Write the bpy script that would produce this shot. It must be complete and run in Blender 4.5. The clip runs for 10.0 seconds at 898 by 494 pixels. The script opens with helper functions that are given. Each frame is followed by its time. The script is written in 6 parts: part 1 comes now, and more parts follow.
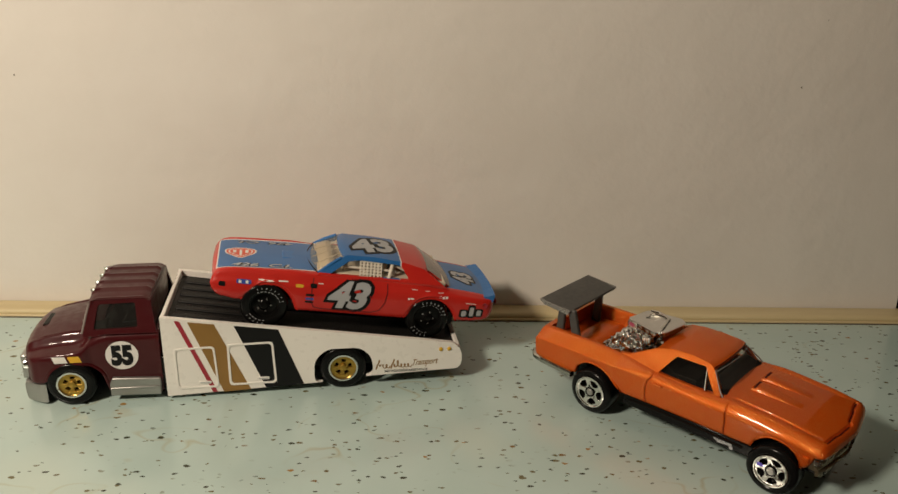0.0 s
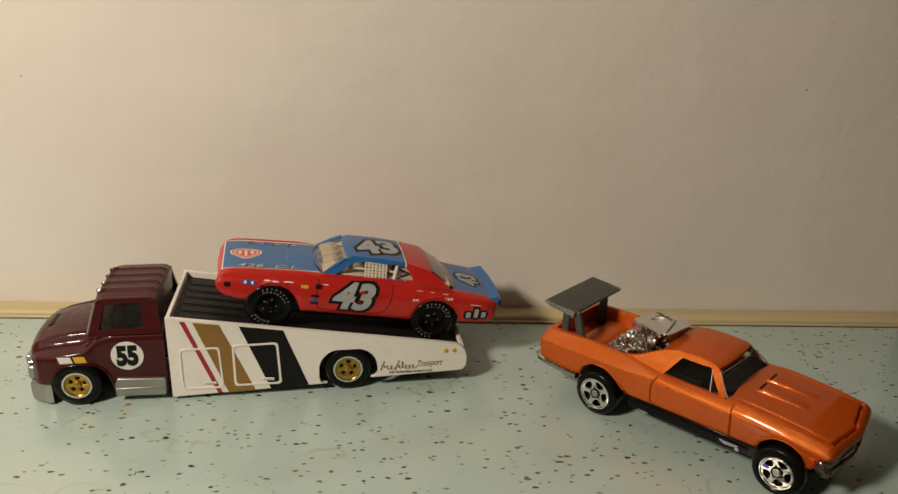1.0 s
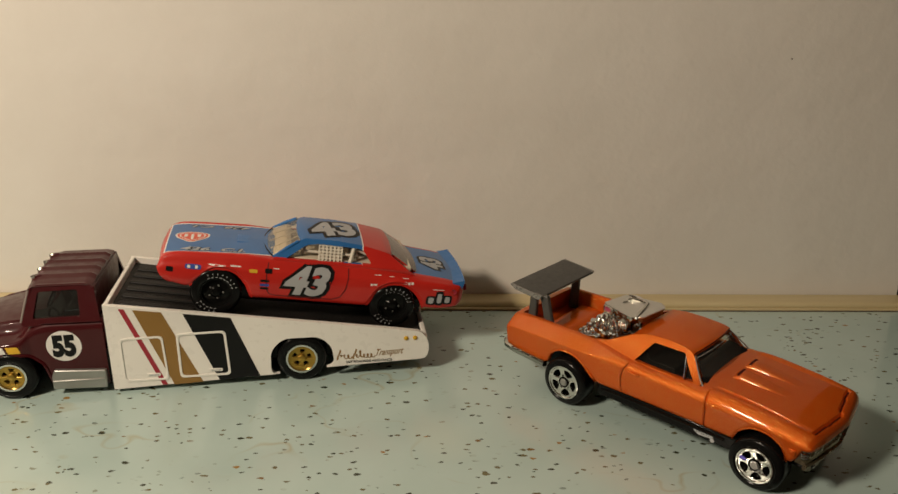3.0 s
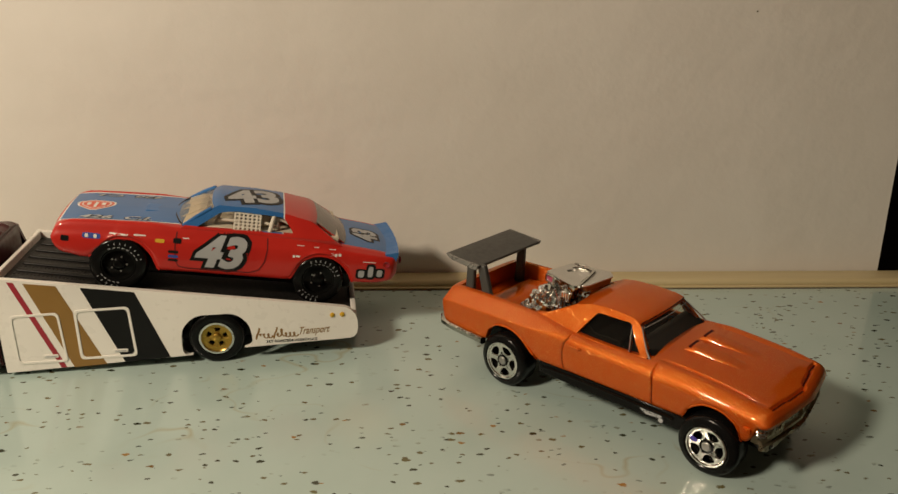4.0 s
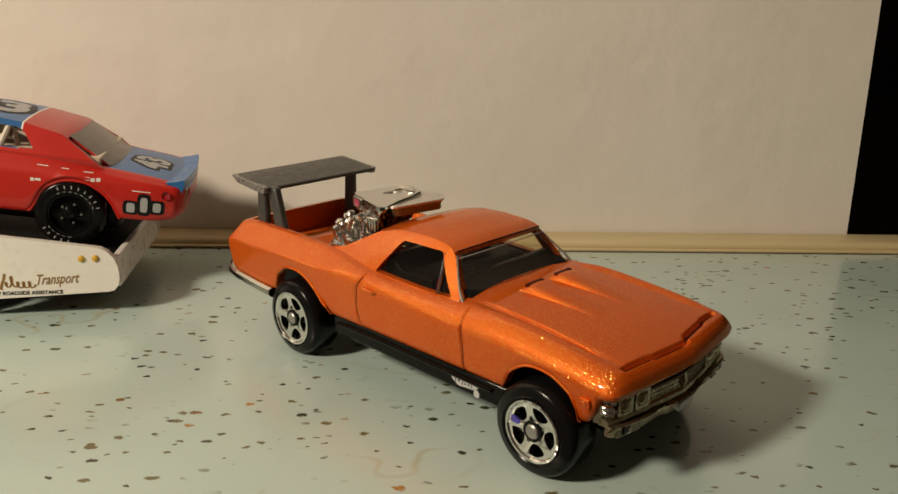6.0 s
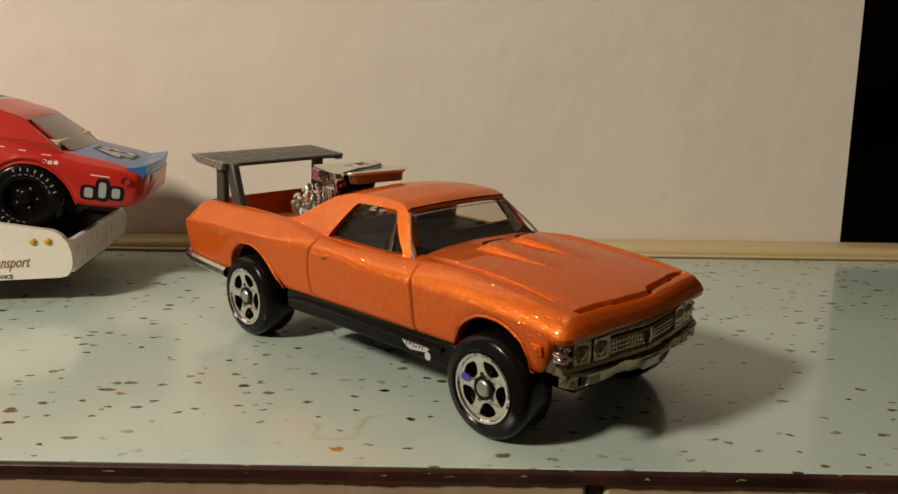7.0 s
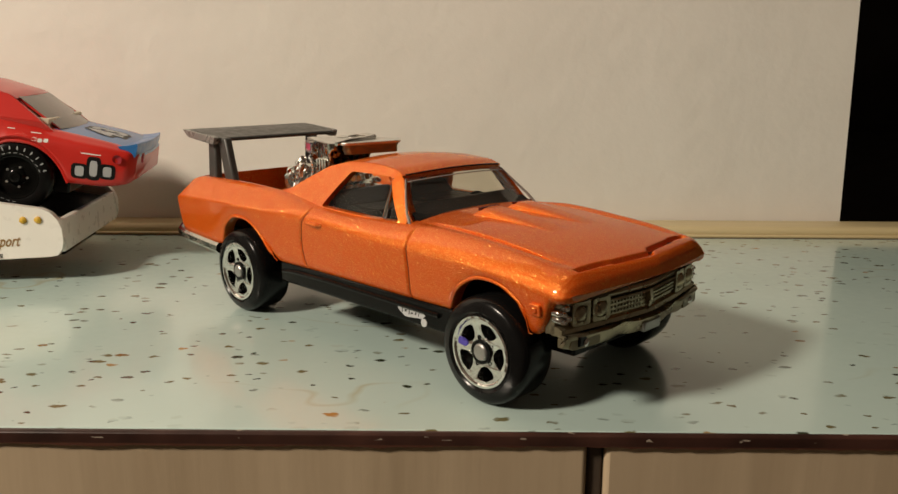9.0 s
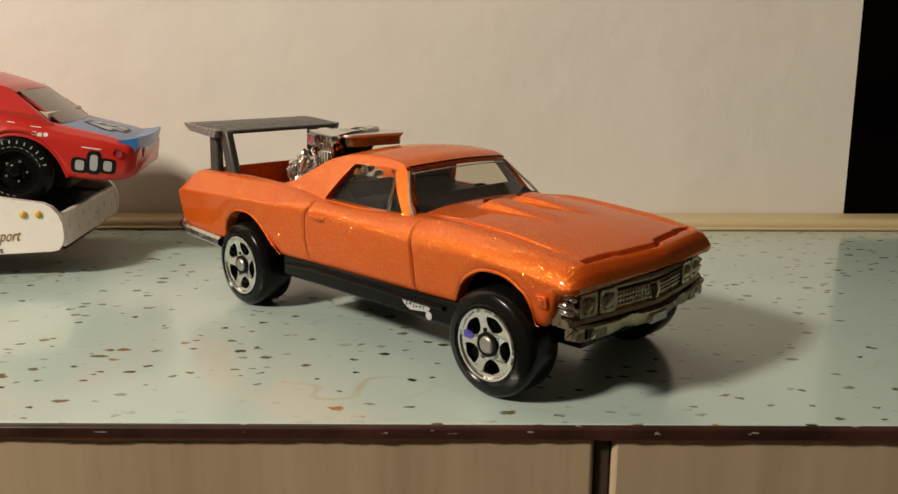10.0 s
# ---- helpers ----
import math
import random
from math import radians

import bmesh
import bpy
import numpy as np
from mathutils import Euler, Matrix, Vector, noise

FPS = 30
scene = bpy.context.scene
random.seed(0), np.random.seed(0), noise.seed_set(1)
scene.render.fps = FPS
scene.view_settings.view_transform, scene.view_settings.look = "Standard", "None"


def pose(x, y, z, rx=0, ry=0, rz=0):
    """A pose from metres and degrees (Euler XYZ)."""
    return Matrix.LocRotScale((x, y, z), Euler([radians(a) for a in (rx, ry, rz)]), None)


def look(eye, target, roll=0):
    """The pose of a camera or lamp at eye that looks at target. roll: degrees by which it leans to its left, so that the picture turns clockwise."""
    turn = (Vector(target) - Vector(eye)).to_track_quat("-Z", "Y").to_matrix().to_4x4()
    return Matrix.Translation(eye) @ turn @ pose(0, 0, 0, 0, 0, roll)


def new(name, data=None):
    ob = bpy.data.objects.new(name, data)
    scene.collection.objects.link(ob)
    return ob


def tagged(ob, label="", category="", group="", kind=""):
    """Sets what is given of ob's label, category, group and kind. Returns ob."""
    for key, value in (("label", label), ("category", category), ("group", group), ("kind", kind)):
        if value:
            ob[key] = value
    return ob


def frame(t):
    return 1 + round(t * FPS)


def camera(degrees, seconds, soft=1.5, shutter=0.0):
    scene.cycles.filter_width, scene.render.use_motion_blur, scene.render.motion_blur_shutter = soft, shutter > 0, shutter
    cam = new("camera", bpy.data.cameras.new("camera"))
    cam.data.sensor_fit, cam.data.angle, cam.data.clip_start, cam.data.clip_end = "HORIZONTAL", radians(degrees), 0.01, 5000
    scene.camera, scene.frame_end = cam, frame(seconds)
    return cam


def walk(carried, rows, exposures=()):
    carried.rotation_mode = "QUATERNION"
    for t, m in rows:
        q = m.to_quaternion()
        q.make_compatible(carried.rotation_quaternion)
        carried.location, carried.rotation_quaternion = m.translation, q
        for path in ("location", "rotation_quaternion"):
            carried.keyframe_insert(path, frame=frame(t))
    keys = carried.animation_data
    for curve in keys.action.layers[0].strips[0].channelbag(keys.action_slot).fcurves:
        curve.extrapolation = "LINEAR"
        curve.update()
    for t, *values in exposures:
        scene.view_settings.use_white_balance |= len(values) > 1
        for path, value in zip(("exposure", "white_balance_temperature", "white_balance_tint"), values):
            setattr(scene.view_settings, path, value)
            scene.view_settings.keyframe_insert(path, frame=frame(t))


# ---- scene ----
cam = camera(58.57, 10.0)
PATH = [
    (0, (0.00553, 0.01129, 0.11498), (0.01220, 0.19798, 0.04355), 1.40),
    (0.5, (0.00632, 0.01159, 0.11475), (0.01289, 0.19840, 0.04363), 1.38),
    (1, (0.00502, 0.01083, 0.11400), (0.01091, 0.19800, 0.04378), 1.41),
    (1.5, (0.00486, 0.01142, 0.11432), (0.01032, 0.19857, 0.04400), 1.39),
    (2, (0.00552, 0.01291, 0.11324), (0.01078, 0.20011, 0.04303), 1.41),
    (2.5, (0.00946, 0.01721, 0.11043), (0.01423, 0.20414, 0.03946), 1.31),
    (2.7, (0.01258, 0.01900, 0.10853), (0.01716, 0.20586, 0.03737), 1.05),
    (3.8, (0.03062, 0.03184, 0.09407), (0.03449, 0.21944, 0.02486), 0.29),
    (4, (0.03427, 0.03556, 0.08997), (0.03850, 0.22323, 0.02095), 0.23),
    (4.5, (0.04611, 0.04485, 0.07990), (0.05085, 0.23306, 0.01241), 0.29),
    (5, (0.05656, 0.05171, 0.07088), (0.05975, 0.23966, 0.00257), -0.36),
    (5.5, (0.06792, 0.06693, 0.06107), (0.06960, 0.25632, -0.00319), 0.52),
    (6, (0.07382, 0.07570, 0.05507), (0.07414, 0.26615, -0.00601), 0.55),
    (6.2, (0.07493, 0.07743, 0.05312), (0.07606, 0.26805, -0.00740), 0.80),
    (7.3, (0.08186, 0.07781, 0.03773), (0.07847, 0.27347, -0.00355), 0.45),
    (7.5, (0.08113, 0.07772, 0.03817), (0.07837, 0.27339, -0.00311), 0.05),
    (8, (0.08086, 0.07815, 0.03675), (0.07881, 0.27430, -0.00224), 0.40),
    (8.5, (0.08094, 0.07661, 0.03626), (0.07928, 0.27233, -0.00487), 0.22),
    (9, (0.08113, 0.07858, 0.03521), (0.07966, 0.27369, -0.00872), 0.24),
    (9.5, (0.08079, 0.07800, 0.03455), (0.07918, 0.27296, -0.01005), 0.15),
    (10, (0.08052, 0.07925, 0.03470), (0.07920, 0.27411, -0.01036), 0.04),
]
walk(cam, [(t, look(eye, target, roll)) for t, eye, target, roll in PATH],
     [(0, -0.03, 6550, 10), (2.5, -0.03, 6650, 10), (4.5, 0.12, 7000, 10), (5.5, 0.46, 6950, 10), (6.0, 0.46, 6900, 10), (7.5, 0.48, 6750, 10), (8.2, 0.47, 6650, 10), (9.0, 0.7, 6500, 10), (10.0, 0.74, 6450, 10)])


# ---- world and lamp ----
world = bpy.data.worlds.new("room_air")
scene.world = world
world.use_nodes = True
world.node_tree.nodes["Background"].inputs["Color"].default_value = (1.0, 0.86, 0.7, 1)
world.node_tree.nodes["Background"].inputs["Strength"].default_value = 0.004

LAMP_AT = (-0.202, -0.007, 0.252)
lamp_data = bpy.data.lights.new("table_lamp", "POINT")
lamp_data.energy, lamp_data.color, lamp_data.shadow_soft_size = 4.28, (1.0, 0.86, 0.69), 0.028
lamp = new("table_lamp", lamp_data)
lamp.matrix_world = pose(*LAMP_AT)
tagged(lamp, "warm bulb of a table lamp beside the shelf", "lamp", kind="structure")

MM = 0.001
from mathutils.bvhtree import BVHTree
from mathutils.geometry import tessellate_polygon


# ---- materials ----
def material(name, color=(0.5, 0.5, 0.5), rough=0.5, metal=0.0, coat=0.0, spec=0.5):
    m = bpy.data.materials.new(name)
    m.use_nodes = True
    b = m.node_tree.nodes["Principled BSDF"]
    b.inputs["Base Color"].default_value = (*color, 1)
    b.inputs["Roughness"].default_value = rough
    b.inputs["Metallic"].default_value = metal
    b.inputs["Coat Weight"].default_value = coat
    b.inputs["Coat Roughness"].default_value = 0.06
    b.inputs["Specular IOR Level"].default_value = spec
    return m


class Nodes:
    """Short hand for node trees."""

    def __init__(self, m):
        self.t = m.node_tree
        self.b = self.t.nodes["Principled BSDF"]

    def put(self, kind, **values):
        n = self.t.nodes.new(kind)
        for k, v in values.items():
            if k == "op":
                n.operation = v
            elif k == "blend":
                n.blend_type = v
            elif k == "feature":
                n.feature = v
        return n

    def wire(self, a, b):
        self.t.links.new(a, b)

    def coords(self, scale=(1, 1, 1), rot=(0, 0, 0), space="Object"):
        c, m = self.put("ShaderNodeTexCoord"), self.put("ShaderNodeMapping")
        self.wire(c.outputs[space], m.inputs["Vector"])
        m.inputs["Scale"].default_value = scale
        m.inputs["Rotation"].default_value = rot
        return m.outputs["Vector"]

    def noise(self, vec, scale, detail=3.0, rough=0.5):
        n = self.put("ShaderNodeTexNoise")
        self.wire(vec, n.inputs["Vector"])
        n.inputs["Scale"].default_value, n.inputs["Detail"].default_value, n.inputs["Roughness"].default_value = scale, detail, rough
        return n.outputs["Fac"]

    def math(self, op, a, b=None, clamp=False):
        n = self.put("ShaderNodeMath", op=op)
        n.use_clamp = clamp
        for i, v in enumerate((a, b)):
            if v is None:
                continue
            if isinstance(v, (int, float)):
                n.inputs[i].default_value = v
            else:
                self.wire(v, n.inputs[i])
        return n.outputs[0]

    def mix(self, fac, a, b):
        n = self.put("ShaderNodeMix")
        n.data_type = "RGBA"
        for i, v in ((0, fac), (6, a), (7, b)):
            if isinstance(v, (int, float)):
                n.inputs[i].default_value = v
            elif isinstance(v, tuple):
                n.inputs[i].default_value = (*v, 1)
            else:
                self.wire(v, n.inputs[i])
        return n.outputs[2]

    def span(self, fac, lo, hi, a=0.0, b=1.0):
        n = self.put("ShaderNodeMapRange")
        self.wire(fac, n.inputs[0])
        for i, v in enumerate((lo, hi, a, b), 1):
            n.inputs[i].default_value = v
        return n.outputs[0]

    def bump(self, height, strength, distance):
        n = self.put("ShaderNodeBump")
        self.wire(height, n.inputs["Height"])
        n.inputs["Strength"].default_value, n.inputs["Distance"].default_value = strength, distance
        return n.outputs["Normal"]


def worn(name, color, rough=0.4, metal=0.0, coat=0.0, grain=900.0, depth=0.00004, vary=0.12, strength=0.35, spec=0.5):
    """A surface with broad and fine variation of tone, gloss and relief."""
    m = material(name, color, rough, metal, coat, spec)
    k = Nodes(m)
    v = k.coords()
    broad, fine = k.noise(v, grain * 0.08, 3), k.noise(v, grain, 4)
    dark = tuple(c * (1 - vary) for c in color)
    light = tuple(min(1.0, c * (1 + vary)) for c in color)
    k.wire(k.mix(k.span(broad, 0.3, 0.7), dark, light), k.b.inputs["Base Color"])
    k.wire(k.span(fine, 0.3, 0.7, max(0.02, rough * 0.8), min(1.0, rough * 1.25)), k.b.inputs["Roughness"])
    k.wire(k.bump(fine, strength, depth), k.b.inputs["Normal"])
    return m


def laminate_material():
    m = material("aqua_laminate", (0.55, 0.66, 0.6), 0.2, 0.0, 0.4)
    k = Nodes(m)
    v = k.coords()
    base = k.mix(k.span(k.noise(v, 28, 4), 0.3, 0.7), (0.43, 0.555, 0.52), (0.50, 0.625, 0.59))
    cream = k.noise(v, 16, 2)
    base = k.mix(k.span(cream, 0.56, 0.72, 0.0, 0.4), base, (0.62, 0.64, 0.52))
    wob = k.put("ShaderNodeTexNoise")
    k.wire(v, wob.inputs["Vector"])
    wob.inputs["Scale"].default_value = 900
    jit = k.put("ShaderNodeVectorMath", op="MULTIPLY_ADD")
    k.wire(wob.outputs["Color"], jit.inputs[0])
    jit.inputs[1].default_value = (0.0011, 0.0011, 0)
    k.wire(v, jit.inputs[2])

    def flecks(density, size, keep, colors, offset):
        mp = k.put("ShaderNodeMapping")
        k.wire(jit.outputs[0], mp.inputs["Vector"])
        mp.inputs["Location"].default_value = offset
        mp.inputs["Scale"].default_value = (0.66, 1.25, 1)
        vo = k.put("ShaderNodeTexVoronoi")
        k.wire(mp.outputs["Vector"], vo.inputs["Vector"])
        vo.inputs["Scale"].default_value = density
        vo.inputs["Randomness"].default_value = 1.0
        sep = k.put("ShaderNodeSeparateColor")
        k.wire(vo.outputs["Color"], sep.inputs[0])
        bigger = k.span(sep.outputs[1], 0, 1, size * 0.55, size * 1.25)
        inside = k.span(k.math("DIVIDE", vo.outputs["Distance"], bigger), 0.75, 1.05, 1.0, 0.0)
        kept = k.math("LESS_THAN", sep.outputs[0], keep)
        tone = k.mix(k.span(sep.outputs[2], 0.1, 0.9), colors[0], colors[1])
        return k.math("MULTIPLY", inside, kept), tone

    clump = k.span(k.noise(v, 75, 2), 0.40, 0.46, 0.12, 1.0)
    for density, size, keep, colors, offset in (
        (360, 0.19, 0.85, ((0.045, 0.052, 0.03), (0.15, 0.135, 0.06)), (0.31, 0.2, 0)),
        (470, 0.19, 0.6, ((0.05, 0.058, 0.035), (0.14, 0.125, 0.06)), (0.77, 0.5, 0)),
        (230, 0.12, 0.45, ((0.20, 0.12, 0.035), (0.34, 0.20, 0.06)), (1.63, 0.9, 0)),
    ):
        mask, tone = flecks(density, size, keep, colors, offset)
        base = k.mix(k.math("MULTIPLY", mask, k.math("MAXIMUM", clump, 0.0)), base, tone)
    # thin wandering veins
    big = k.put("ShaderNodeTexNoise")
    k.wire(k.coords((1, 1.5, 1), (0, 0, 0.4)), big.inputs["Vector"])
    big.inputs["Scale"].default_value, big.inputs["Detail"].default_value = 17, 3
    ridge = k.math("ABSOLUTE", k.math("SUBTRACT", big.outputs["Fac"], 0.5))
    vein = k.math("MULTIPLY", k.span(ridge, 0.0, 0.006, 1, 0), k.span(k.noise(v, 38, 2), 0.5, 0.62))
    base = k.mix(k.math("MULTIPLY", vein, 0.55), base, (0.40, 0.36, 0.20))
    k.wire(base, k.b.inputs["Base Color"])
    fine = k.noise(v, 700, 3)
    k.wire(k.span(fine, 0.3, 0.7, 0.18, 0.27), k.b.inputs["Roughness"])
    k.b.inputs["Coat Roughness"].default_value = 0.08
    k.wire(k.bump(k.noise(v, 260, 3), 0.05, 0.00005), k.b.inputs["Normal"])
    k.wire(k.bump(k.noise(v, 90, 3), 0.10, 0.0002), k.b.inputs["Coat Normal"])
    return m


def card_material():
    m = material("white_card", (0.74, 0.70, 0.64), 0.85)
    k = Nodes(m)
    v = k.coords()
    broad, mid = k.noise(v, 9, 3), k.noise(v, 60, 4)
    tone = k.mix(k.span(broad, 0.3, 0.7), (0.73, 0.69, 0.625), (0.79, 0.755, 0.70))
    tone = k.mix(k.span(mid, 0.35, 0.75, 0.0, 0.16), tone, (0.66, 0.60, 0.53))
    k.wire(tone, k.b.inputs["Base Color"])
    ripple = k.noise(k.coords((0.7, 1, 1.6)), 24, 3)
    k.wire(k.bump(k.math("ADD", k.math("MULTIPLY", ripple, 3.0), k.noise(v, 160, 5)), 0.32, 0.0008), k.b.inputs["Normal"])
    return m


def flake_paint(name, deep, bright):
    """Pigmented lacquer with sparse gold flakes, each with its own facing, under a clear coat."""
    m = material(name, deep, 0.5, 0.0, 1.0, 0.0)
    k = Nodes(m)
    k.b.inputs["Coat Roughness"].default_value = 0.06
    k.b.inputs["Coat IOR"].default_value = 1.42
    v = k.coords()
    g = k.put("ShaderNodeNewGeometry")

    def cells(scale, keep):
        vo = k.put("ShaderNodeTexVoronoi")
        k.wire(v, vo.inputs["Vector"])
        vo.inputs["Scale"].default_value = scale
        sep = k.put("ShaderNodeSeparateColor")
        k.wire(vo.outputs["Color"], sep.inputs[0])
        off = k.put("ShaderNodeVectorMath", op="MULTIPLY_ADD")
        k.wire(vo.outputs["Color"], off.inputs[0])
        off.inputs[1].default_value, off.inputs[2].default_value = (0.95, 0.95, 0.95), (-0.475, -0.475, -0.475)
        add = k.put("ShaderNodeVectorMath", op="ADD")
        k.wire(off.outputs[0], add.inputs[0])
        k.wire(g.outputs["Normal"], add.inputs[1])
        nor = k.put("ShaderNodeVectorMath", op="NORMALIZE")
        k.wire(add.outputs[0], nor.inputs[0])
        mica = k.put("ShaderNodeBsdfAnisotropic")
        mica.inputs["Color"].default_value = (*bright, 1)
        mica.inputs["Roughness"].default_value = 0.3
        k.wire(nor.outputs[0], mica.inputs["Normal"])
        chance = k.math("FRACT", k.math("ADD", k.math("MULTIPLY", sep.outputs[0], 37.3), k.math("MULTIPLY", sep.outputs[2], 23.9)))
        return k.math("LESS_THAN", chance, keep), mica.outputs[0]

    broad = k.mix(k.span(k.noise(v, 70, 3), 0.3, 0.7), tuple(c * 0.93 for c in deep), tuple(c * 1.06 for c in deep))
    k.wire(broad, k.b.inputs["Base Color"])
    k.wire(k.bump(k.noise(v, 300, 2), 0.06, 0.0001), k.b.inputs["Coat Normal"])
    wide = k.put("ShaderNodeBsdfAnisotropic")
    wide.inputs["Color"].default_value = (0.95, 0.23, 0.035, 1)
    wide.inputs["Roughness"].default_value = 0.52
    pigment = k.put("ShaderNodeMixShader")
    pigment.inputs[0].default_value = 0.18
    k.wire(k.b.outputs[0], pigment.inputs[1])
    k.wire(wide.outputs[0], pigment.inputs[2])
    out = pigment.outputs[0]
    for scale, keep, much in ((46000, 0.22, 0.5), (22000, 0.03, 0.9), (11000, 0.011, 1.0)):
        here, mica = cells(scale, keep)
        join = k.put("ShaderNodeMixShader")
        k.wire(k.math("MULTIPLY", here, much), join.inputs[0])
        k.wire(out, join.inputs[1])
        k.wire(mica, join.inputs[2])
        out = join.outputs[0]
    k.wire(out, k.t.nodes["Material Output"].inputs["Surface"])
    return m


def two_tone(name, rules):
    """Red enamel with blue panels and white pinstripes, split along the car's own axes; rules build the masks."""
    m = material(name, (0.62, 0.022, 0.012), 0.45, 0.0, 0.6, 0.3)
    k = Nodes(m)
    c, s = k.put("ShaderNodeTexCoord"), k.put("ShaderNodeSeparateXYZ")
    k.wire(c.outputs["Object"], s.inputs[0])
    blue, white = rules(k, s.outputs[0], k.math("ABSOLUTE", s.outputs[1]), s.outputs[2])
    tone = k.mix(k.span(k.noise(c.outputs["Object"], 90, 3), 0.3, 0.7), (0.49, 0.015, 0.010), (0.56, 0.022, 0.013))
    sky = k.mix(k.span(k.noise(c.outputs["Object"], 120, 3), 0.3, 0.7), (0.020, 0.122, 0.34), (0.027, 0.145, 0.39))
    k.wire(k.mix(blue, k.mix(white, tone, (0.75, 0.73, 0.70)), sky), k.b.inputs["Base Color"])
    k.wire(k.bump(k.noise(c.outputs["Object"], 600, 2), 0.1, 0.00008), k.b.inputs["Normal"])
    return m


def above(k, a, v):
    return k.math("GREATER_THAN", a, v)


def both(k, *masks):
    out = masks[0]
    for x in masks[1:]:
        out = k.math("MULTIPLY", out, x)
    return out


def body_rules(k, x, y, z):
    up = above(k, z, 0.0122)
    hood, deck = above(k, x, 0.0303), k.math("LESS_THAN", x, -0.0048)
    def strip(w_hood, w_deck, front):
        a = both(k, up, hood, k.math("LESS_THAN", x, front), k.math("LESS_THAN", y, w_hood))
        b = both(k, above(k, z, 0.0112), deck, k.math("LESS_THAN", y, w_deck))
        return k.math("MAXIMUM", a, b)
    return strip(0.0098, 0.0100, 0.0572), strip(0.0102, 0.0100, 0.0575)


def roof_rules(k, x, y, z):
    up = above(k, z, 0.0156)
    return both(k, up, above(k, x, 0.0093)), both(k, up, above(k, x, 0.0090))


def glass_material(name, tint, gloss=1.0, haze=0.0):
    m = bpy.data.materials.new(name)
    m.use_nodes = True
    t = m.node_tree
    t.nodes.clear()
    out, mix = t.nodes.new("ShaderNodeOutputMaterial"), t.nodes.new("ShaderNodeMixShader")
    see, shine, fres = t.nodes.new("ShaderNodeBsdfTransparent"), t.nodes.new("ShaderNodeBsdfGlossy"), t.nodes.new("ShaderNodeLayerWeight")
    see.inputs["Color"].default_value = (*tint, 1)
    shine.inputs["Roughness"].default_value = 0.06
    steep, amount = t.nodes.new("ShaderNodeMath"), t.nodes.new("ShaderNodeMath")
    steep.operation, amount.operation = "POWER", "MULTIPLY_ADD"
    fres.inputs["Blend"].default_value = 0.5
    steep.inputs[1].default_value, amount.inputs[1].default_value, amount.inputs[2].default_value = 4.0, 0.6 * gloss, 0.04 * gloss
    t.links.new(fres.outputs["Facing"], steep.inputs[0])
    t.links.new(steep.outputs[0], amount.inputs[0])
    t.links.new(amount.outputs[0], mix.inputs[0])
    t.links.new(see.outputs[0], mix.inputs[1])
    t.links.new(shine.outputs[0], mix.inputs[2])
    milk, veil = t.nodes.new("ShaderNodeBsdfDiffuse"), t.nodes.new("ShaderNodeMixShader")
    milk.inputs["Color"].default_value = (0.42, 0.40, 0.37, 1)
    veil.inputs[0].default_value = haze
    t.links.new(mix.outputs[0], veil.inputs[1])
    t.links.new(milk.outputs[0], veil.inputs[2])
    t.links.new(veil.outputs[0], out.inputs[0])
    return m


def wood_material(name, a, b, rough, along=(1, 1, 0.06), scale=260):
    m = material(name, a, rough)
    k = Nodes(m)
    v = k.coords(along)
    grain, broad = k.noise(v, scale, 5, 0.6), k.noise(v, scale * 0.1, 3)
    tone = k.mix(k.span(grain, 0.3, 0.7), a, b)
    k.wire(k.mix(k.span(broad, 0.35, 0.75, 0, 0.4), tone, tuple(c * 0.6 for c in a)), k.b.inputs["Base Color"])
    k.wire(k.bump(grain, 0.3, 0.0003), k.b.inputs["Normal"])
    return m


M_TOP = laminate_material()
M_CARD = card_material()
M_TRIM = wood_material("cream_moulding", (0.62, 0.50, 0.27), (0.72, 0.60, 0.36), 0.42, (0.05, 1, 1), 300)
M_EDGE = worn("dark_back_seam", (0.045, 0.018, 0.013), 0.32, 0, 0.2, 500, 0.0002, 0.5)
def edging_material():
    """Dark varnish with small pale chips along the upper arris."""
    m = material("dark_brown_edging", (0.05, 0.02, 0.015), 0.34, 0.0, 0.2)
    k = Nodes(m)
    v = k.coords()
    s = k.put("ShaderNodeSeparateXYZ")
    k.wire(v, s.inputs[0])
    tone = k.mix(k.span(k.noise(v, 160, 5), 0.3, 0.7), (0.018, 0.007, 0.005), (0.06, 0.024, 0.017))
    tone = k.mix(k.math("LESS_THAN", s.outputs[2], -0.00125), tone, (0.085, 0.033, 0.02))
    chips = k.math("MULTIPLY", k.math("GREATER_THAN", k.noise(k.coords((1, 1, 2.5)), 330, 3), 0.66), k.math("GREATER_THAN", s.outputs[2], -0.0007))
    k.wire(k.mix(k.math("MULTIPLY", chips, 0.7), tone, (0.42, 0.36, 0.29)), k.b.inputs["Base Color"])
    k.wire(k.bump(k.noise(v, 480, 4), 0.35, 0.0002), k.b.inputs["Normal"])
    return m


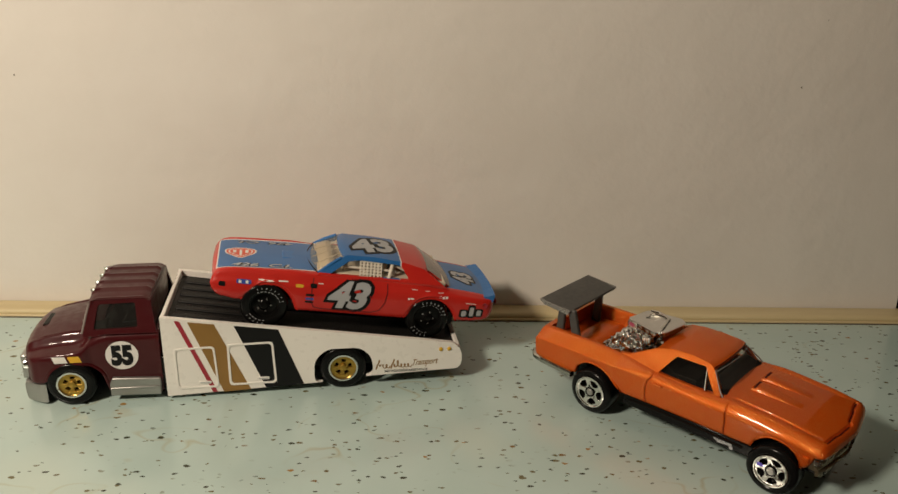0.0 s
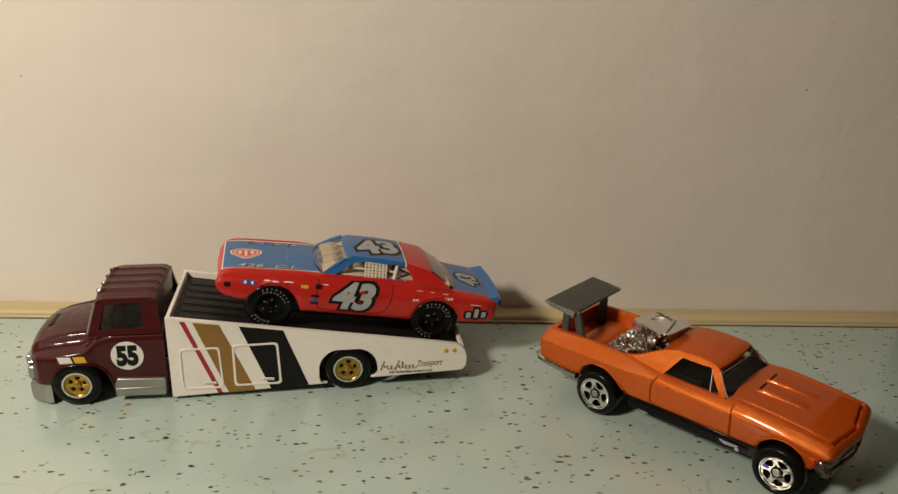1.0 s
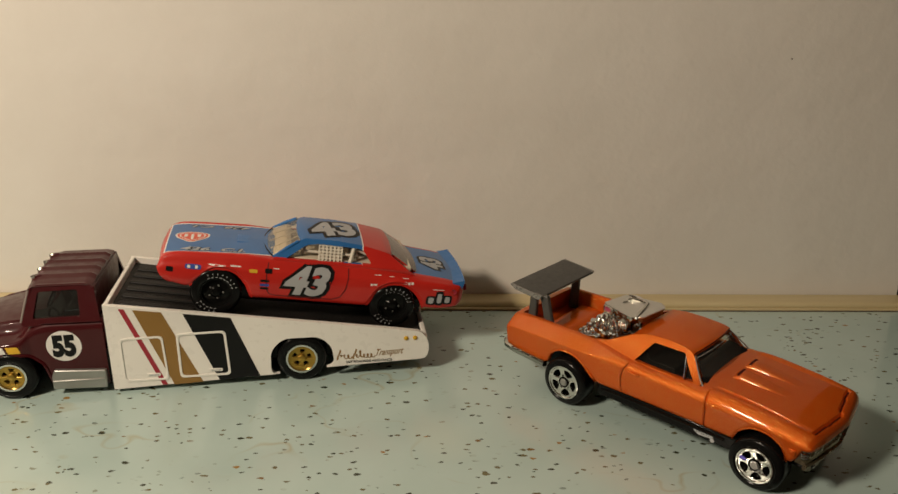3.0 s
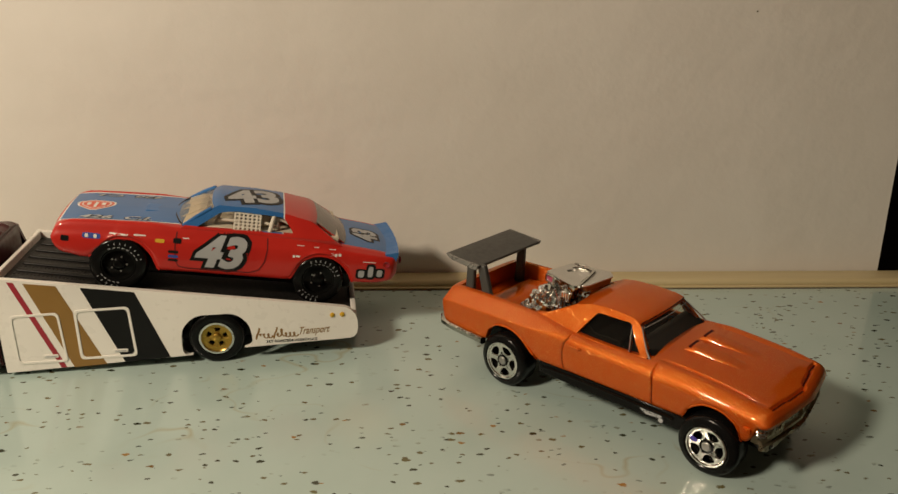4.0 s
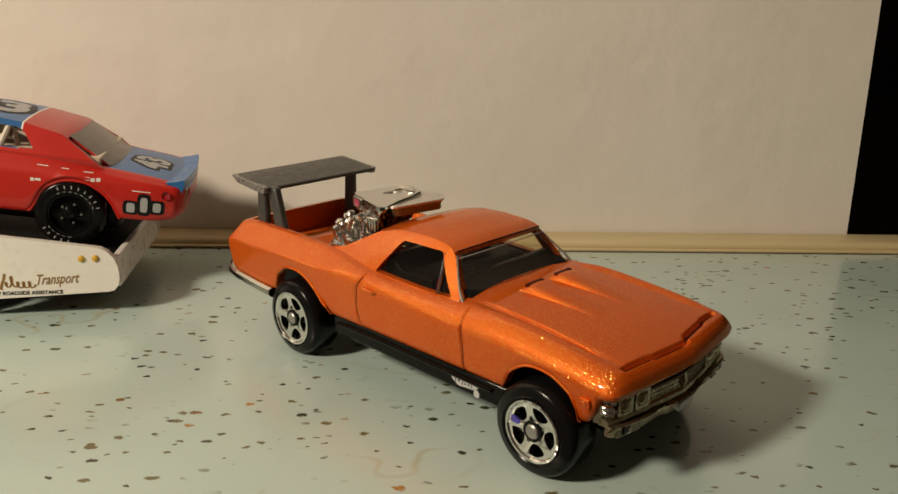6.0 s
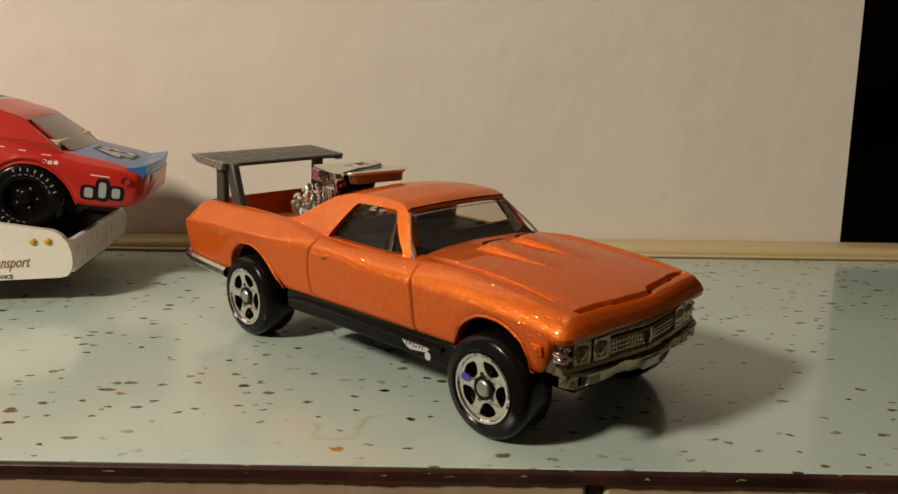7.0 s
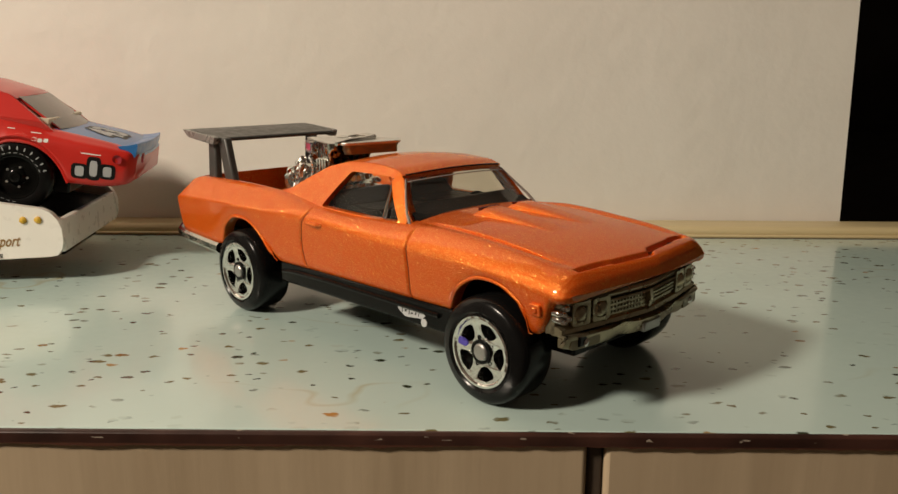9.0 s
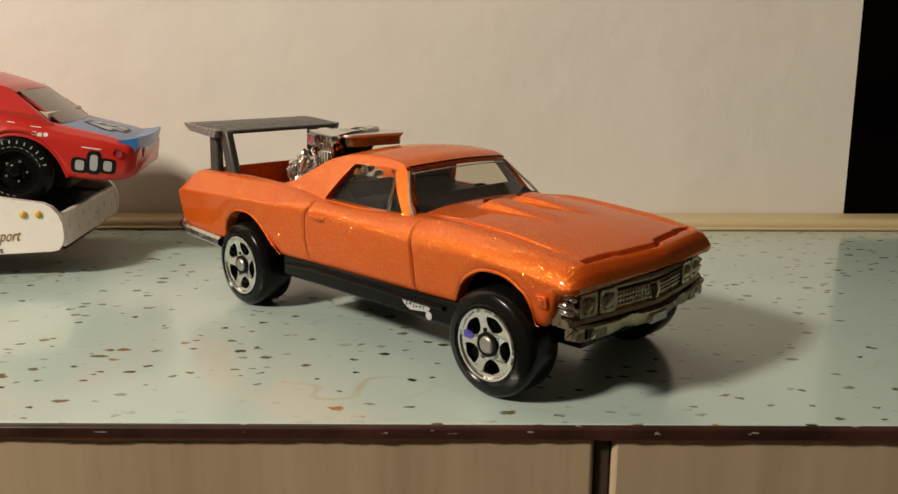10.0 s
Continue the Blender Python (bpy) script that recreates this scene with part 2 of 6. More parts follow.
M_CHIPPED = edging_material()
def front_material():
    """Pale grained panel with vertical stains and dark specks."""
    m = material("beige_wood_front", (0.48, 0.38, 0.25), 0.6)
    k = Nodes(m)
    v = k.coords((1, 1, 0.07))
    grain, stain = k.noise(v, 300, 4, 0.6), k.noise(v, 70, 4, 0.6)
    tone = k.mix(k.span(grain, 0.3, 0.7), (0.41, 0.315, 0.205), (0.48, 0.375, 0.25))
    tone = k.mix(k.span(stain, 0.5, 0.72, 0.0, 0.5), tone, (0.27, 0.20, 0.12))
    vo = k.put("ShaderNodeTexVoronoi")
    k.wire(k.coords((1, 1, 0.7)), vo.inputs["Vector"])
    vo.inputs["Scale"].default_value = 110
    sep = k.put("ShaderNodeSeparateColor")
    k.wire(vo.outputs["Color"], sep.inputs[0])
    speck = k.math("LESS_THAN", vo.outputs["Distance"], k.span(sep.outputs[0], 0.5, 1.0, 0.0, 0.075))
    tone = k.mix(k.math("MULTIPLY", speck, 0.7), tone, (0.12, 0.08, 0.05))
    k.wire(tone, k.b.inputs["Base Color"])
    k.wire(k.bump(grain, 0.25, 0.0003), k.b.inputs["Normal"])
    return m


M_FRONT = front_material()
M_JOINT = worn("dark_wood_joint", (0.075, 0.052, 0.034), 0.7, 0, 0, 300, 0.0002, 0.3)
M_SPECK = worn("brown_speck", (0.16, 0.125, 0.09), 0.7)
# near-black base colour that stands in for unlit space
M_DARK = worn("unlit_dark_tone", (0.012, 0.008, 0.006), 0.8, 0, 0, 20)
M_ROOM = worn("room_paint", (0.15, 0.125, 0.103), 0.85, 0, 0, 6)
M_ORANGE = flake_paint("orange_flake_lacquer", (0.56, 0.069, 0.004), (1.0, 0.54, 0.14))
M_GAP = worn("orange_shadow_line", (0.07, 0.007, 0.002), 0.6, spec=0.15)
M_BLACK = worn("black_plastic", (0.005, 0.005, 0.0047), 0.14, 0, 0, 700, 0.00004, 0.2, 0.2, 0.14)
M_CABIN = worn("charcoal_cabin_plastic", (0.010, 0.0095, 0.009), 0.35, 0, 0, 700, 0.00004, 0.2, 0.2, 0.06)
M_RUBBER = worn("black_tyre", (0.006, 0.006, 0.006), 0.2, 0, 0, 1500, 0.00003, 0.2, 0.2, 0.18)
M_CHROME = worn("chrome_plate", (0.80, 0.78, 0.75), 0.06, 1.0, 0, 1400, 0.00003, 0.05, 0.25)
M_SATIN = worn("dull_silver", (0.42, 0.41, 0.39), 0.38, 0.85, 0, 900)
M_CASTCHROME = worn("cast_chrome", (0.76, 0.74, 0.70), 0.18, 1.0, 0, 1500, 0.00018, 0.12, 0.8)
M_SKIRT = worn("dark_cast_chrome", (0.45, 0.44, 0.40), 0.13, 1.0, 0, 700, 0.0002, 0.25, 0.6)
M_PLATE = worn("brushed_plate", (0.76, 0.74, 0.70), 0.36, 0.9, 0, 700, 0.00003, 0.1, 0.3)
M_FOIL = worn("bright_chrome", (0.72, 0.70, 0.66), 0.14, 1.0, 0, 900, 0.0001, 0.08, 0.3)
M_RIM = worn("silver_rim_plate", (0.86, 0.84, 0.81), 0.1, 1.0, 0, 480, 0.0004, 0.06, 0.75)
# the dull gold chrome darkened by a third, for shaded backs and undersides
M_SHADECHROME = worn("shaded_chrome", (0.29, 0.25, 0.17), 0.38, 0.85, 0, 900, 0.00012, 0.25, 0.6)
M_DULLCHROME = worn("dull_gold_chrome", (0.43, 0.37, 0.25), 0.3, 0.92, 0, 800, 0.00016, 0.2, 0.7)
M_GREY = worn("grey_plastic", (0.066, 0.064, 0.06), 0.38, 0.15, 0, 900)
M_WORNGREY = worn("worn_grey_edge", (0.24, 0.23, 0.215), 0.3, 0.4, 0, 900, 0.0001, 0.25)
M_MAROON = worn("maroon_enamel", (0.050, 0.0038, 0.0055), 0.42, 0.0, 0.5, 500, 0.00004, 0.1, 0.12, 0.14)
M_WHITE = worn("white_enamel", (0.85, 0.82, 0.76), 0.3, 0, 0.5, 500, 0.00004, 0.04, 0.12)
M_DECK = worn("black_deck", (0.009, 0.008, 0.0075), 0.5, 0, 0, 2600, 0.0001, 0.2, 0.4, 0.3)
M_GOLD = worn("gold_plate", (0.46, 0.29, 0.055), 0.36, 0.8, 0, 1200, 0.00003, 0.1)
M_RED = two_tone("red_blue_enamel", body_rules)
M_RED_ROOF = two_tone("red_blue_roof_enamel", roof_rules)
M_BLUE = worn("blue_enamel", (0.026, 0.15, 0.41), 0.45, 0, 0.5, 500, 0.00004, 0.08, 0.1, 0.3)
M_TAN = worn("tan_plastic", (0.70, 0.61, 0.47), 0.5)
M_BONE = worn("bone_white_plastic", (0.74, 0.68, 0.57), 0.5)
M_GLASS = glass_material("clear_plastic_glazing", (0.82, 0.80, 0.74))
M_MILKY = glass_material("milky_clear_glazing", (0.92, 0.88, 0.80), 1.0, 0.16)
M_HAZE = worn("hazy_tan_glazing", (0.13, 0.10, 0.075), 0.16, 0, 0.3, 300, 0.00003, 0.2, 0.1)
M_SCREEN = glass_material("hazy_screen_glazing", (0.90, 0.88, 0.82), 1.5, 0.07)
M_SMOKE = glass_material("smoked_glazing", (0.90, 0.88, 0.80), 0.35, 0.012)
M_TEAL = glass_material("grey_tinted_glazing", (0.24, 0.29, 0.30), 1.0, 0.03)
# pale grey for the bright reflections along clear windscreen edges
M_EDGEGLINT = worn("pale_edge_glint", (0.46, 0.44, 0.40), 0.25)
M_EDGECLEAR = worn("frosted_clear_edge", (0.24, 0.21, 0.19), 0.3)
P_BLACK = worn("print_black", (0.008, 0.008, 0.008), 0.4, spec=0.2)
P_WHITE = worn("print_white", (0.76, 0.74, 0.70), 0.45)
P_SILVER = worn("print_grey", (0.42, 0.43, 0.44), 0.4)
P_GOLD = worn("print_gold", (0.27, 0.145, 0.032), 0.42)
P_RED = worn("print_red", (0.34, 0.02, 0.035), 0.42)
P_VIOLET = worn("violet_smear", (0.10, 0.08, 0.46), 0.25, 0.4)
P_ROSE = worn("print_rose", (0.36, 0.05, 0.10), 0.4)
P_YELLOW = worn("print_yellow", (0.70, 0.42, 0.03), 0.45)
P_BLUE = worn("print_blue", (0.03, 0.07, 0.32), 0.45)
P_ORANGE = worn("print_vermilion", (0.68, 0.10, 0.05), 0.45)


# ---- building helpers (millimetres) ----
def part(name, bm, mat, parent=None, label="", sharp=38, bevel=0.0, segments=2):
    """Links a bmesh in millimetres as one mesh object, under a thing if one is given."""
    bmesh.ops.recalc_face_normals(bm, faces=bm.faces[:])
    bmesh.ops.scale(bm, vec=(MM, MM, MM), verts=bm.verts[:])
    me = bpy.data.meshes.new(name)
    bm.to_mesh(me)
    bm.free()
    me.polygons.foreach_set("use_smooth", [True] * len(me.polygons))
    me.set_sharp_from_angle(angle=radians(sharp))
    me.materials.append(mat)
    ob = new(name, me)
    if parent is not None:
        ob.parent = parent
    if label:
        tagged(ob, label)
    if bevel:
        b = ob.modifiers.new("bevel", "BEVEL")
        b.width, b.segments, b.limit_method, b.angle_limit = bevel * MM, segments, "ANGLE", radians(35)
        b.harden_normals = False
    return ob


def thing(name, m, label, category, group=""):
    ob = new(name)
    ob.empty_display_size = 0.01
    ob.matrix_world = m
    return tagged(ob, label, category, group)


def add_box(bm, x0, x1, y0, y1, z0, z1):
    v = [bm.verts.new(p) for p in ((x0, y0, z0), (x1, y0, z0), (x1, y1, z0), (x0, y1, z0), (x0, y0, z1), (x1, y0, z1), (x1, y1, z1), (x0, y1, z1))]
    for f in ((0, 1, 2, 3), (4, 5, 6, 7), (0, 1, 5, 4), (1, 2, 6, 5), (2, 3, 7, 6), (3, 0, 4, 7)):
        bm.faces.new([v[i] for i in f])
    return v


def box(*limits):
    bm = bmesh.new()
    add_box(bm, *limits)
    return bm


def add_lathe(bm, profile, n=40, centre=(0, 0, 0), axis="y"):
    """Turns (radius, height along axis) rows round the axis."""
    rings = []
    for r, h in profile:
        ring = []
        for i in range(n):
            a = 2 * math.pi * i / n
            u, v = r * math.cos(a), r * math.sin(a)
            p = {"y": (u, h, v), "z": (u, v, h), "x": (h, u, v)}[axis]
            ring.append(bm.verts.new(tuple(c + d for c, d in zip(centre, p))))
        rings.append(ring)
    for a, b in zip(rings, rings[1:]):
        for i in range(n):
            bm.faces.new((a[i], a[(i + 1) % n], b[(i + 1) % n], b[i]))
    return bm


def lathe(profile, n=40, centre=(0, 0, 0), axis="y"):
    return add_lathe(bmesh.new(), profile, n, centre, axis)


def add_tube(bm, points, radius, n=10):
    pts = [Vector(p) for p in points]
    rings, side = [], None
    for i, p in enumerate(pts):
        d = (pts[min(i + 1, len(pts) - 1)] - pts[max(i - 1, 0)]).normalized()
        if side is None:
            side = d.orthogonal().normalized()
        side = (side - d * side.dot(d)).normalized()
        up = d.cross(side)
        r = radius[i] if isinstance(radius, (list, tuple)) else radius
        rings.append([bm.verts.new(p + r * (math.cos(a) * side + math.sin(a) * up)) for a in (2 * math.pi * j / n for j in range(n))])
    for a, b in zip(rings, rings[1:]):
        for i in range(n):
            bm.faces.new((a[i], a[(i + 1) % n], b[(i + 1) % n], b[i]))
    bm.faces.new(rings[0])
    bm.faces.new(rings[-1])
    return bm


def tube(points, radius, n=10):
    return add_tube(bmesh.new(), points, radius, n)


def rounded(loop, radius, steps=4):
    """A loop of 2D corners with each corner rounded."""
    out, n = [], len(loop)
    for i in range(n):
        p, a, b = Vector(loop[i]), Vector(loop[i - 1]), Vector(loop[(i + 1) % n])
        ra = min(radius, (a - p).length * 0.45, (b - p).length * 0.45)
        p0, p1 = p + (a - p).normalized() * ra, p + (b - p).normalized() * ra
        for j in range(steps + 1):
            t = j / steps
            out.append(tuple((1 - t) ** 2 * p0 + 2 * t * (1 - t) * p + t * t * p1))
    return out


def circle(r, n=32, cx=0.0, cy=0.0, start=0.0):
    return [(cx + r * math.cos(start + 2 * math.pi * i / n), cy + r * math.sin(start + 2 * math.pi * i / n)) for i in range(n)]


def add_sheet(bm, outer, holes=(), place=lambda u, v: (u, 0, v), back=None):
    """A flat piece with holes, laid into space by place; back gives it thickness."""
    made = []
    for put in (place, back) if back else (place,):
        loops = []
        for loop in (outer, *holes):
            vs = [bm.verts.new(put(u, v)) for u, v in loop]
            loops.append(vs)
        if holes:
            flat = [v for loop in loops for v in loop]
            for tri in tessellate_polygon([[Vector((u, v, 0)) for u, v in loop] for loop in (outer, *holes)]):
                if bm.faces.get([flat[i] for i in tri]) is None:
                    bm.faces.new([flat[i] for i in tri])
        else:
            bm.faces.new(loops[0])
        made.append(loops)
    if back:
        for la, lb in zip(*made):
            for i in range(len(la)):
                j = (i + 1) % len(la)
                bm.faces.new((la[i], la[j], lb[j], lb[i]))
    return bm


def sheet(outer, holes=(), place=lambda u, v: (u, 0, v), back=None):
    return add_sheet(bmesh.new(), outer, holes, place, back)


def smooth_key(rows):
    """A smooth curve through rows of (x, value...)."""
    xs = [r[0] for r in rows]
    vs = np.array([r[1:] for r in rows], float)
    slope = np.gradient(vs, xs, axis=0)

    def value(x):
        x = min(max(x, xs[0]), xs[-1])
        i = min(max(int(np.searchsorted(xs, x)) - 1, 0), len(xs) - 2)
        h = xs[i + 1] - xs[i]
        t = (x - xs[i]) / h
        a, b = vs[i], vs[i + 1]
        ma, mb = slope[i] * h, slope[i + 1] * h
        d = b - a
        for m in (ma, mb):
            m[np.abs(m) > 3 * np.abs(d)] = (3 * d)[np.abs(m) > 3 * np.abs(d)]
        return (2 * t**3 - 3 * t * t + 1) * a + (t**3 - 2 * t * t + t) * ma + (3 * t * t - 2 * t**3) * b + (t**3 - t * t) * mb

    return value


def cut_corners(points, rounds=2):
    pts = [np.array(p, float) for p in points]
    for _ in range(rounds):
        out = [pts[0]]
        for a, b in zip(pts, pts[1:]):
            out += [0.75 * a + 0.25 * b, 0.25 * a + 0.75 * b]
        pts = [*out, pts[-1]]
    return pts


def add_shell(bm, stations, section, warp=lambda x, y, z: (x, y, z), rounds=2):
    """A skin through half sections (y, z) at the stations x, mirrored at y = 0."""
    grid = []
    for x in stations:
        half = cut_corners(section(x), rounds)
        full = [(y, z) for y, z in half] + [(-y, z) for y, z in half[-2::-1]]
        grid.append([bm.verts.new(warp(x, y, z)) for y, z in full])
    for a, b in zip(grid, grid[1:]):
        for i in range(len(a) - 1):
            bm.faces.new((a[i], a[i + 1], b[i + 1], b[i]))
    bm.faces.new(grid[0])
    bm.faces.new(grid[-1])
    return bm


def tree_of(ob):
    """A search tree of a part's faces, in its own metres."""
    me = ob.data
    return BVHTree.FromPolygons([v.co.copy() for v in me.vertices], [tuple(p.vertices) for p in me.polygons])


def lay_on(bm, tree, way, lift):
    """Drops the vertices of a print along way on to a skin, and lifts them off by a hair."""
    way = Vector(way).normalized()
    bmesh.ops.triangulate(bm, faces=bm.faces[:])
    for _ in range(4):
        long = [e for e in bm.edges if e.calc_length() > 0.9]
        if not long:
            break
        bmesh.ops.subdivide_edges(bm, edges=long, cuts=1)
        bmesh.ops.triangulate(bm, faces=bm.faces[:])
    for v in bm.verts:
        start = (v.co - way * 20) * MM
        hit, normal, _, _ = tree.ray_cast(start, way)
        if hit is not None:
            v.co = hit / MM - way * lift
    return bm


def letters(text, size, fat=0.0, shear=0.0, squeeze=1.0):
    """Text in Blender's own font as a flat bmesh, centred, cap height = size."""
    cu = bpy.data.curves.new("lettering", "FONT")
    cu.body, cu.size, cu.offset, cu.shear = text, 1.0, fat, shear
    cu.resolution_u = 3
    ob = new("lettering", cu)
    me = bpy.data.meshes.new_from_object(ob.evaluated_get(bpy.context.evaluated_depsgraph_get()))
    bpy.data.objects.remove(ob)
    bm = bmesh.new()
    bm.from_mesh(me)
    bpy.data.meshes.remove(me)
    bpy.data.curves.remove(cu)
    xs, ys = [v.co.x for v in bm.verts], [v.co.y for v in bm.verts]
    cx, cy = (min(xs) + max(xs)) / 2, (min(ys) + max(ys)) / 2
    k = size / (max(ys) - min(ys) - 2 * fat)
    for v in bm.verts:
        v.co = Vector(((v.co.x - cx) * k * squeeze, (v.co.y - cy) * k, 0))
    return bm


def moved(bm, place):
    for v in bm.verts:
        v.co = Vector(place(v.co.x, v.co.y))
    return bm


# ---- wheels ----
def tyre_profile(r, r_in, w, crown=0.9):
    return [(r_in, 0.45), (r_in + 0.2, 0.1), ((r_in + r - crown) / 2, -0.12), (r - crown, 0.04), (r - 0.6 * crown, 0.16), (r - 0.35 * crown, 0.32), (r - 0.08, crown * 0.75), (r, crown * 1.4), (r, w - crown), (r - 0.3, w - 0.3), (r - crown, w), (r_in, w)]


def wheel(parent, x, z, y_out, side, r, r_rim, w, style):
    """One wheel; side is -1 or +1, the way its face looks along y."""
    hub = new("wheel")
    hub.parent = parent
    hub.matrix_local = Matrix.Translation((x * MM, y_out * MM, z * MM)) @ (Matrix.Rotation(math.pi, 4, "Z") if side > 0 else Matrix.Identity(4))
    part("tyre", lathe(tyre_profile(r, r_rim + 0.1, w), 48), M_RUBBER, hub)
    if style == "five_spoke":
        part("wheel_lip", lathe([(r_rim + 0.25, 0.25), (r_rim + 0.2, -0.05), (r_rim - 0.05, -0.08), (r_rim - 0.25, 0.15), (r_rim - 0.35, 0.7), (r_rim - 0.35, 2.2), (r_rim + 0.1, 2.3)], 44), M_RIM, hub, "chrome rim lip")
        holes = []
        for i in range(5):
            a = 2 * math.pi * i / 5 + 1.19
            tri = [(0.44 * r_rim, a - 0.18), (0.62 * r_rim, a - 0.42), (0.84 * r_rim, a - 0.43), (0.89 * r_rim, a), (0.84 * r_rim, a + 0.43), (0.62 * r_rim, a + 0.42), (0.44 * r_rim, a + 0.18)]
            holes.append(rounded([(q * math.cos(b), q * math.sin(b)) for q, b in tri], 0.45, 3))
        face = sheet(circle(r_rim - 0.2, 44), holes, lambda u, v: (u, 0.12 + 0.42 * (1 - math.hypot(u, v) / r_rim), v), lambda u, v: (u, 1.3, v))
        holes_small = bmesh.new()
        for i in range(5):
            q = 2 * math.pi * (i + 0.5) / 5 + 1.19
            add_lathe(holes_small, [(0.24, 0.6), (0.24, 0.26), (0.12, 0.3), (0.0, 0.32)], 10, (0.42 * r_rim * math.cos(q), 0, 0.42 * r_rim * math.sin(q)))
        part("lug_holes", holes_small, M_BLACK, hub, "dark lug holes")
        part("spokes", face, M_RIM, hub, "five silver spokes with teardrop windows", bevel=0.16)
        part("hub_ring", lathe([(1.38, 0.6), (1.34, 0.12), (1.0, 0.1), (0.95, 0.5)], 24), M_BLACK, hub, "dark ring round the hub")
        part("hub_cap", lathe([(0.95, 0.5), (0.9, 0.05), (0.75, -0.08), (0.0, -0.1)], 20), M_SATIN, hub)
        part("brake_dark", lathe([(r_rim - 0.3, 1.9), (0.0, 1.9)], 32), M_BLACK, hub)
    elif style == "gold_slot":
        part("wheel_lip", lathe([(r_rim + 0.3, 0.3), (r_rim + 0.2, -0.1), (r_rim - 0.25, -0.12), (r_rim - 0.4, 0.2), (r_rim - 0.5, 1.2), (r_rim + 0.1, 1.4)], 44), M_CHROME, hub, "bright silver rim lip")
        holes = []
        for i in range(5):
            a = 2 * math.pi * i / 5 + 0.2
            tri = [(0.38 * r_rim, a - 0.34), (0.66 * r_rim, a - 0.30), (0.66 * r_rim, a + 0.30), (0.38 * r_rim, a + 0.34)]
            holes.append(rounded([(q * math.cos(b), q * math.sin(b)) for q, b in tri], 0.25, 3))
        face = sheet(circle(r_rim - 0.4, 40), holes, lambda u, v: (u, 0.35 + 0.9 * (1 - (math.hypot(u, v) / r_rim) ** 2) * 0.5, v), lambda u, v: (u, 1.6, v))
        part("wheel_disc", face, M_GOLD, hub, "gold slotted disc", bevel=0.1)
        part("hub_cap", lathe([(0.95, 0.7), (0.9, 0.2), (0.7, 0.05), (0.0, 0.0)], 24), M_GOLD, hub)
        part("brake_dark", lathe([(r_rim - 0.5, 1.9), (0.0, 1.9)], 32), M_BLACK, hub)
    else:
        part("wheel_disc", lathe([(r_rim + 0.15, 0.2), (r_rim - 0.1, 0.25), (r_rim - 0.3, 1.1), (1.6, 1.0), (1.2, 0.5), (0.9, 0.4), (0.85, 0.15), (0.5, 0.1), (0.45, 0.2), (0, 0.2)], 40), M_BLACK, hub, "black dished disc")
        nuts = bmesh.new()
        for i in range(5):
            a = 2 * math.pi * i / 5
            add_lathe(nuts, [(0.2, 1.1), (0.2, 0.75), (0, 0.72)], 8, (1.75 * math.cos(a), 0, 1.75 * math.sin(a)))
        part("wheel_nuts", nuts, M_SATIN, hub)
        marks = bmesh.new()
        lay = lambda q, b: (q * math.cos(b), -0.05, q * math.sin(b))
        for first, count in ((0.35, 8), (3.75, 5)):
            for i in range(count):
                a = first + i * 0.235
                q0, q1 = r_rim + 0.6, r_rim + 1.75
                vs = [marks.verts.new(lay(q, b)) for q, b in ((q0, a), (q1, a), (q1, a + 0.035), (q0 + 0.18, a + 0.04), (q0 + 0.18, a + 0.12), (q0, a + 0.13))]
                marks.faces.new(vs)
        part("tyre_lettering", marks, P_SILVER, hub, "white unreadable sidewall lettering")
    return hub


# ---- the shelf and what closes the place ----
def structure(name, bm, mat, label, **more):
    return tagged(part(name, bm, mat, **more), label, name.split("_")[0], kind="structure")


X0, X1, FRONT, BACK = -420.0, 420.0, 151.9, 246.0
structure("shelf_top", box(X0, X1, FRONT, BACK + 6.6, -0.95, 0), M_TOP, "pale aqua flecked laminate shelf top", bevel=0.4)


def edging():
    """The dark edge strip with a ragged lower line of old varnish."""
    bm = bmesh.new()
    n, rows = 1100, []
    for i in range(n + 1):
        x = X0 + (X1 - X0) * i / n
        low = -1.5 - 0.16 * noise.noise((x * 0.11, 0.3, 0)) - 0.16 * noise.noise((x * 0.5, 1.7, 0)) - 0.12 * noise.noise((x * 1.6, 4.1, 0)) - 0.18 * max(0.0, min(1.0, (noise.noise((x * 0.06, 8.1, 0)) - 0.2) * 8))
        rows.append([bm.verts.new(p) for p in ((x, FRONT - 0.03, 0.02), (x, FRONT - 0.3, -0.02), (x, FRONT - 0.55, -0.25), (x, FRONT - 0.62, -0.9), (x, FRONT - 0.55, low * 0.93), (x, FRONT - 0.3, low), (x, FRONT - 0.03, low))])
    for a, b in zip(rows, rows[1:]):
        for i in range(7):
            bm.faces.new((a[i], a[(i + 1) % 7], b[(i + 1) % 7], b[i]))
    return bm


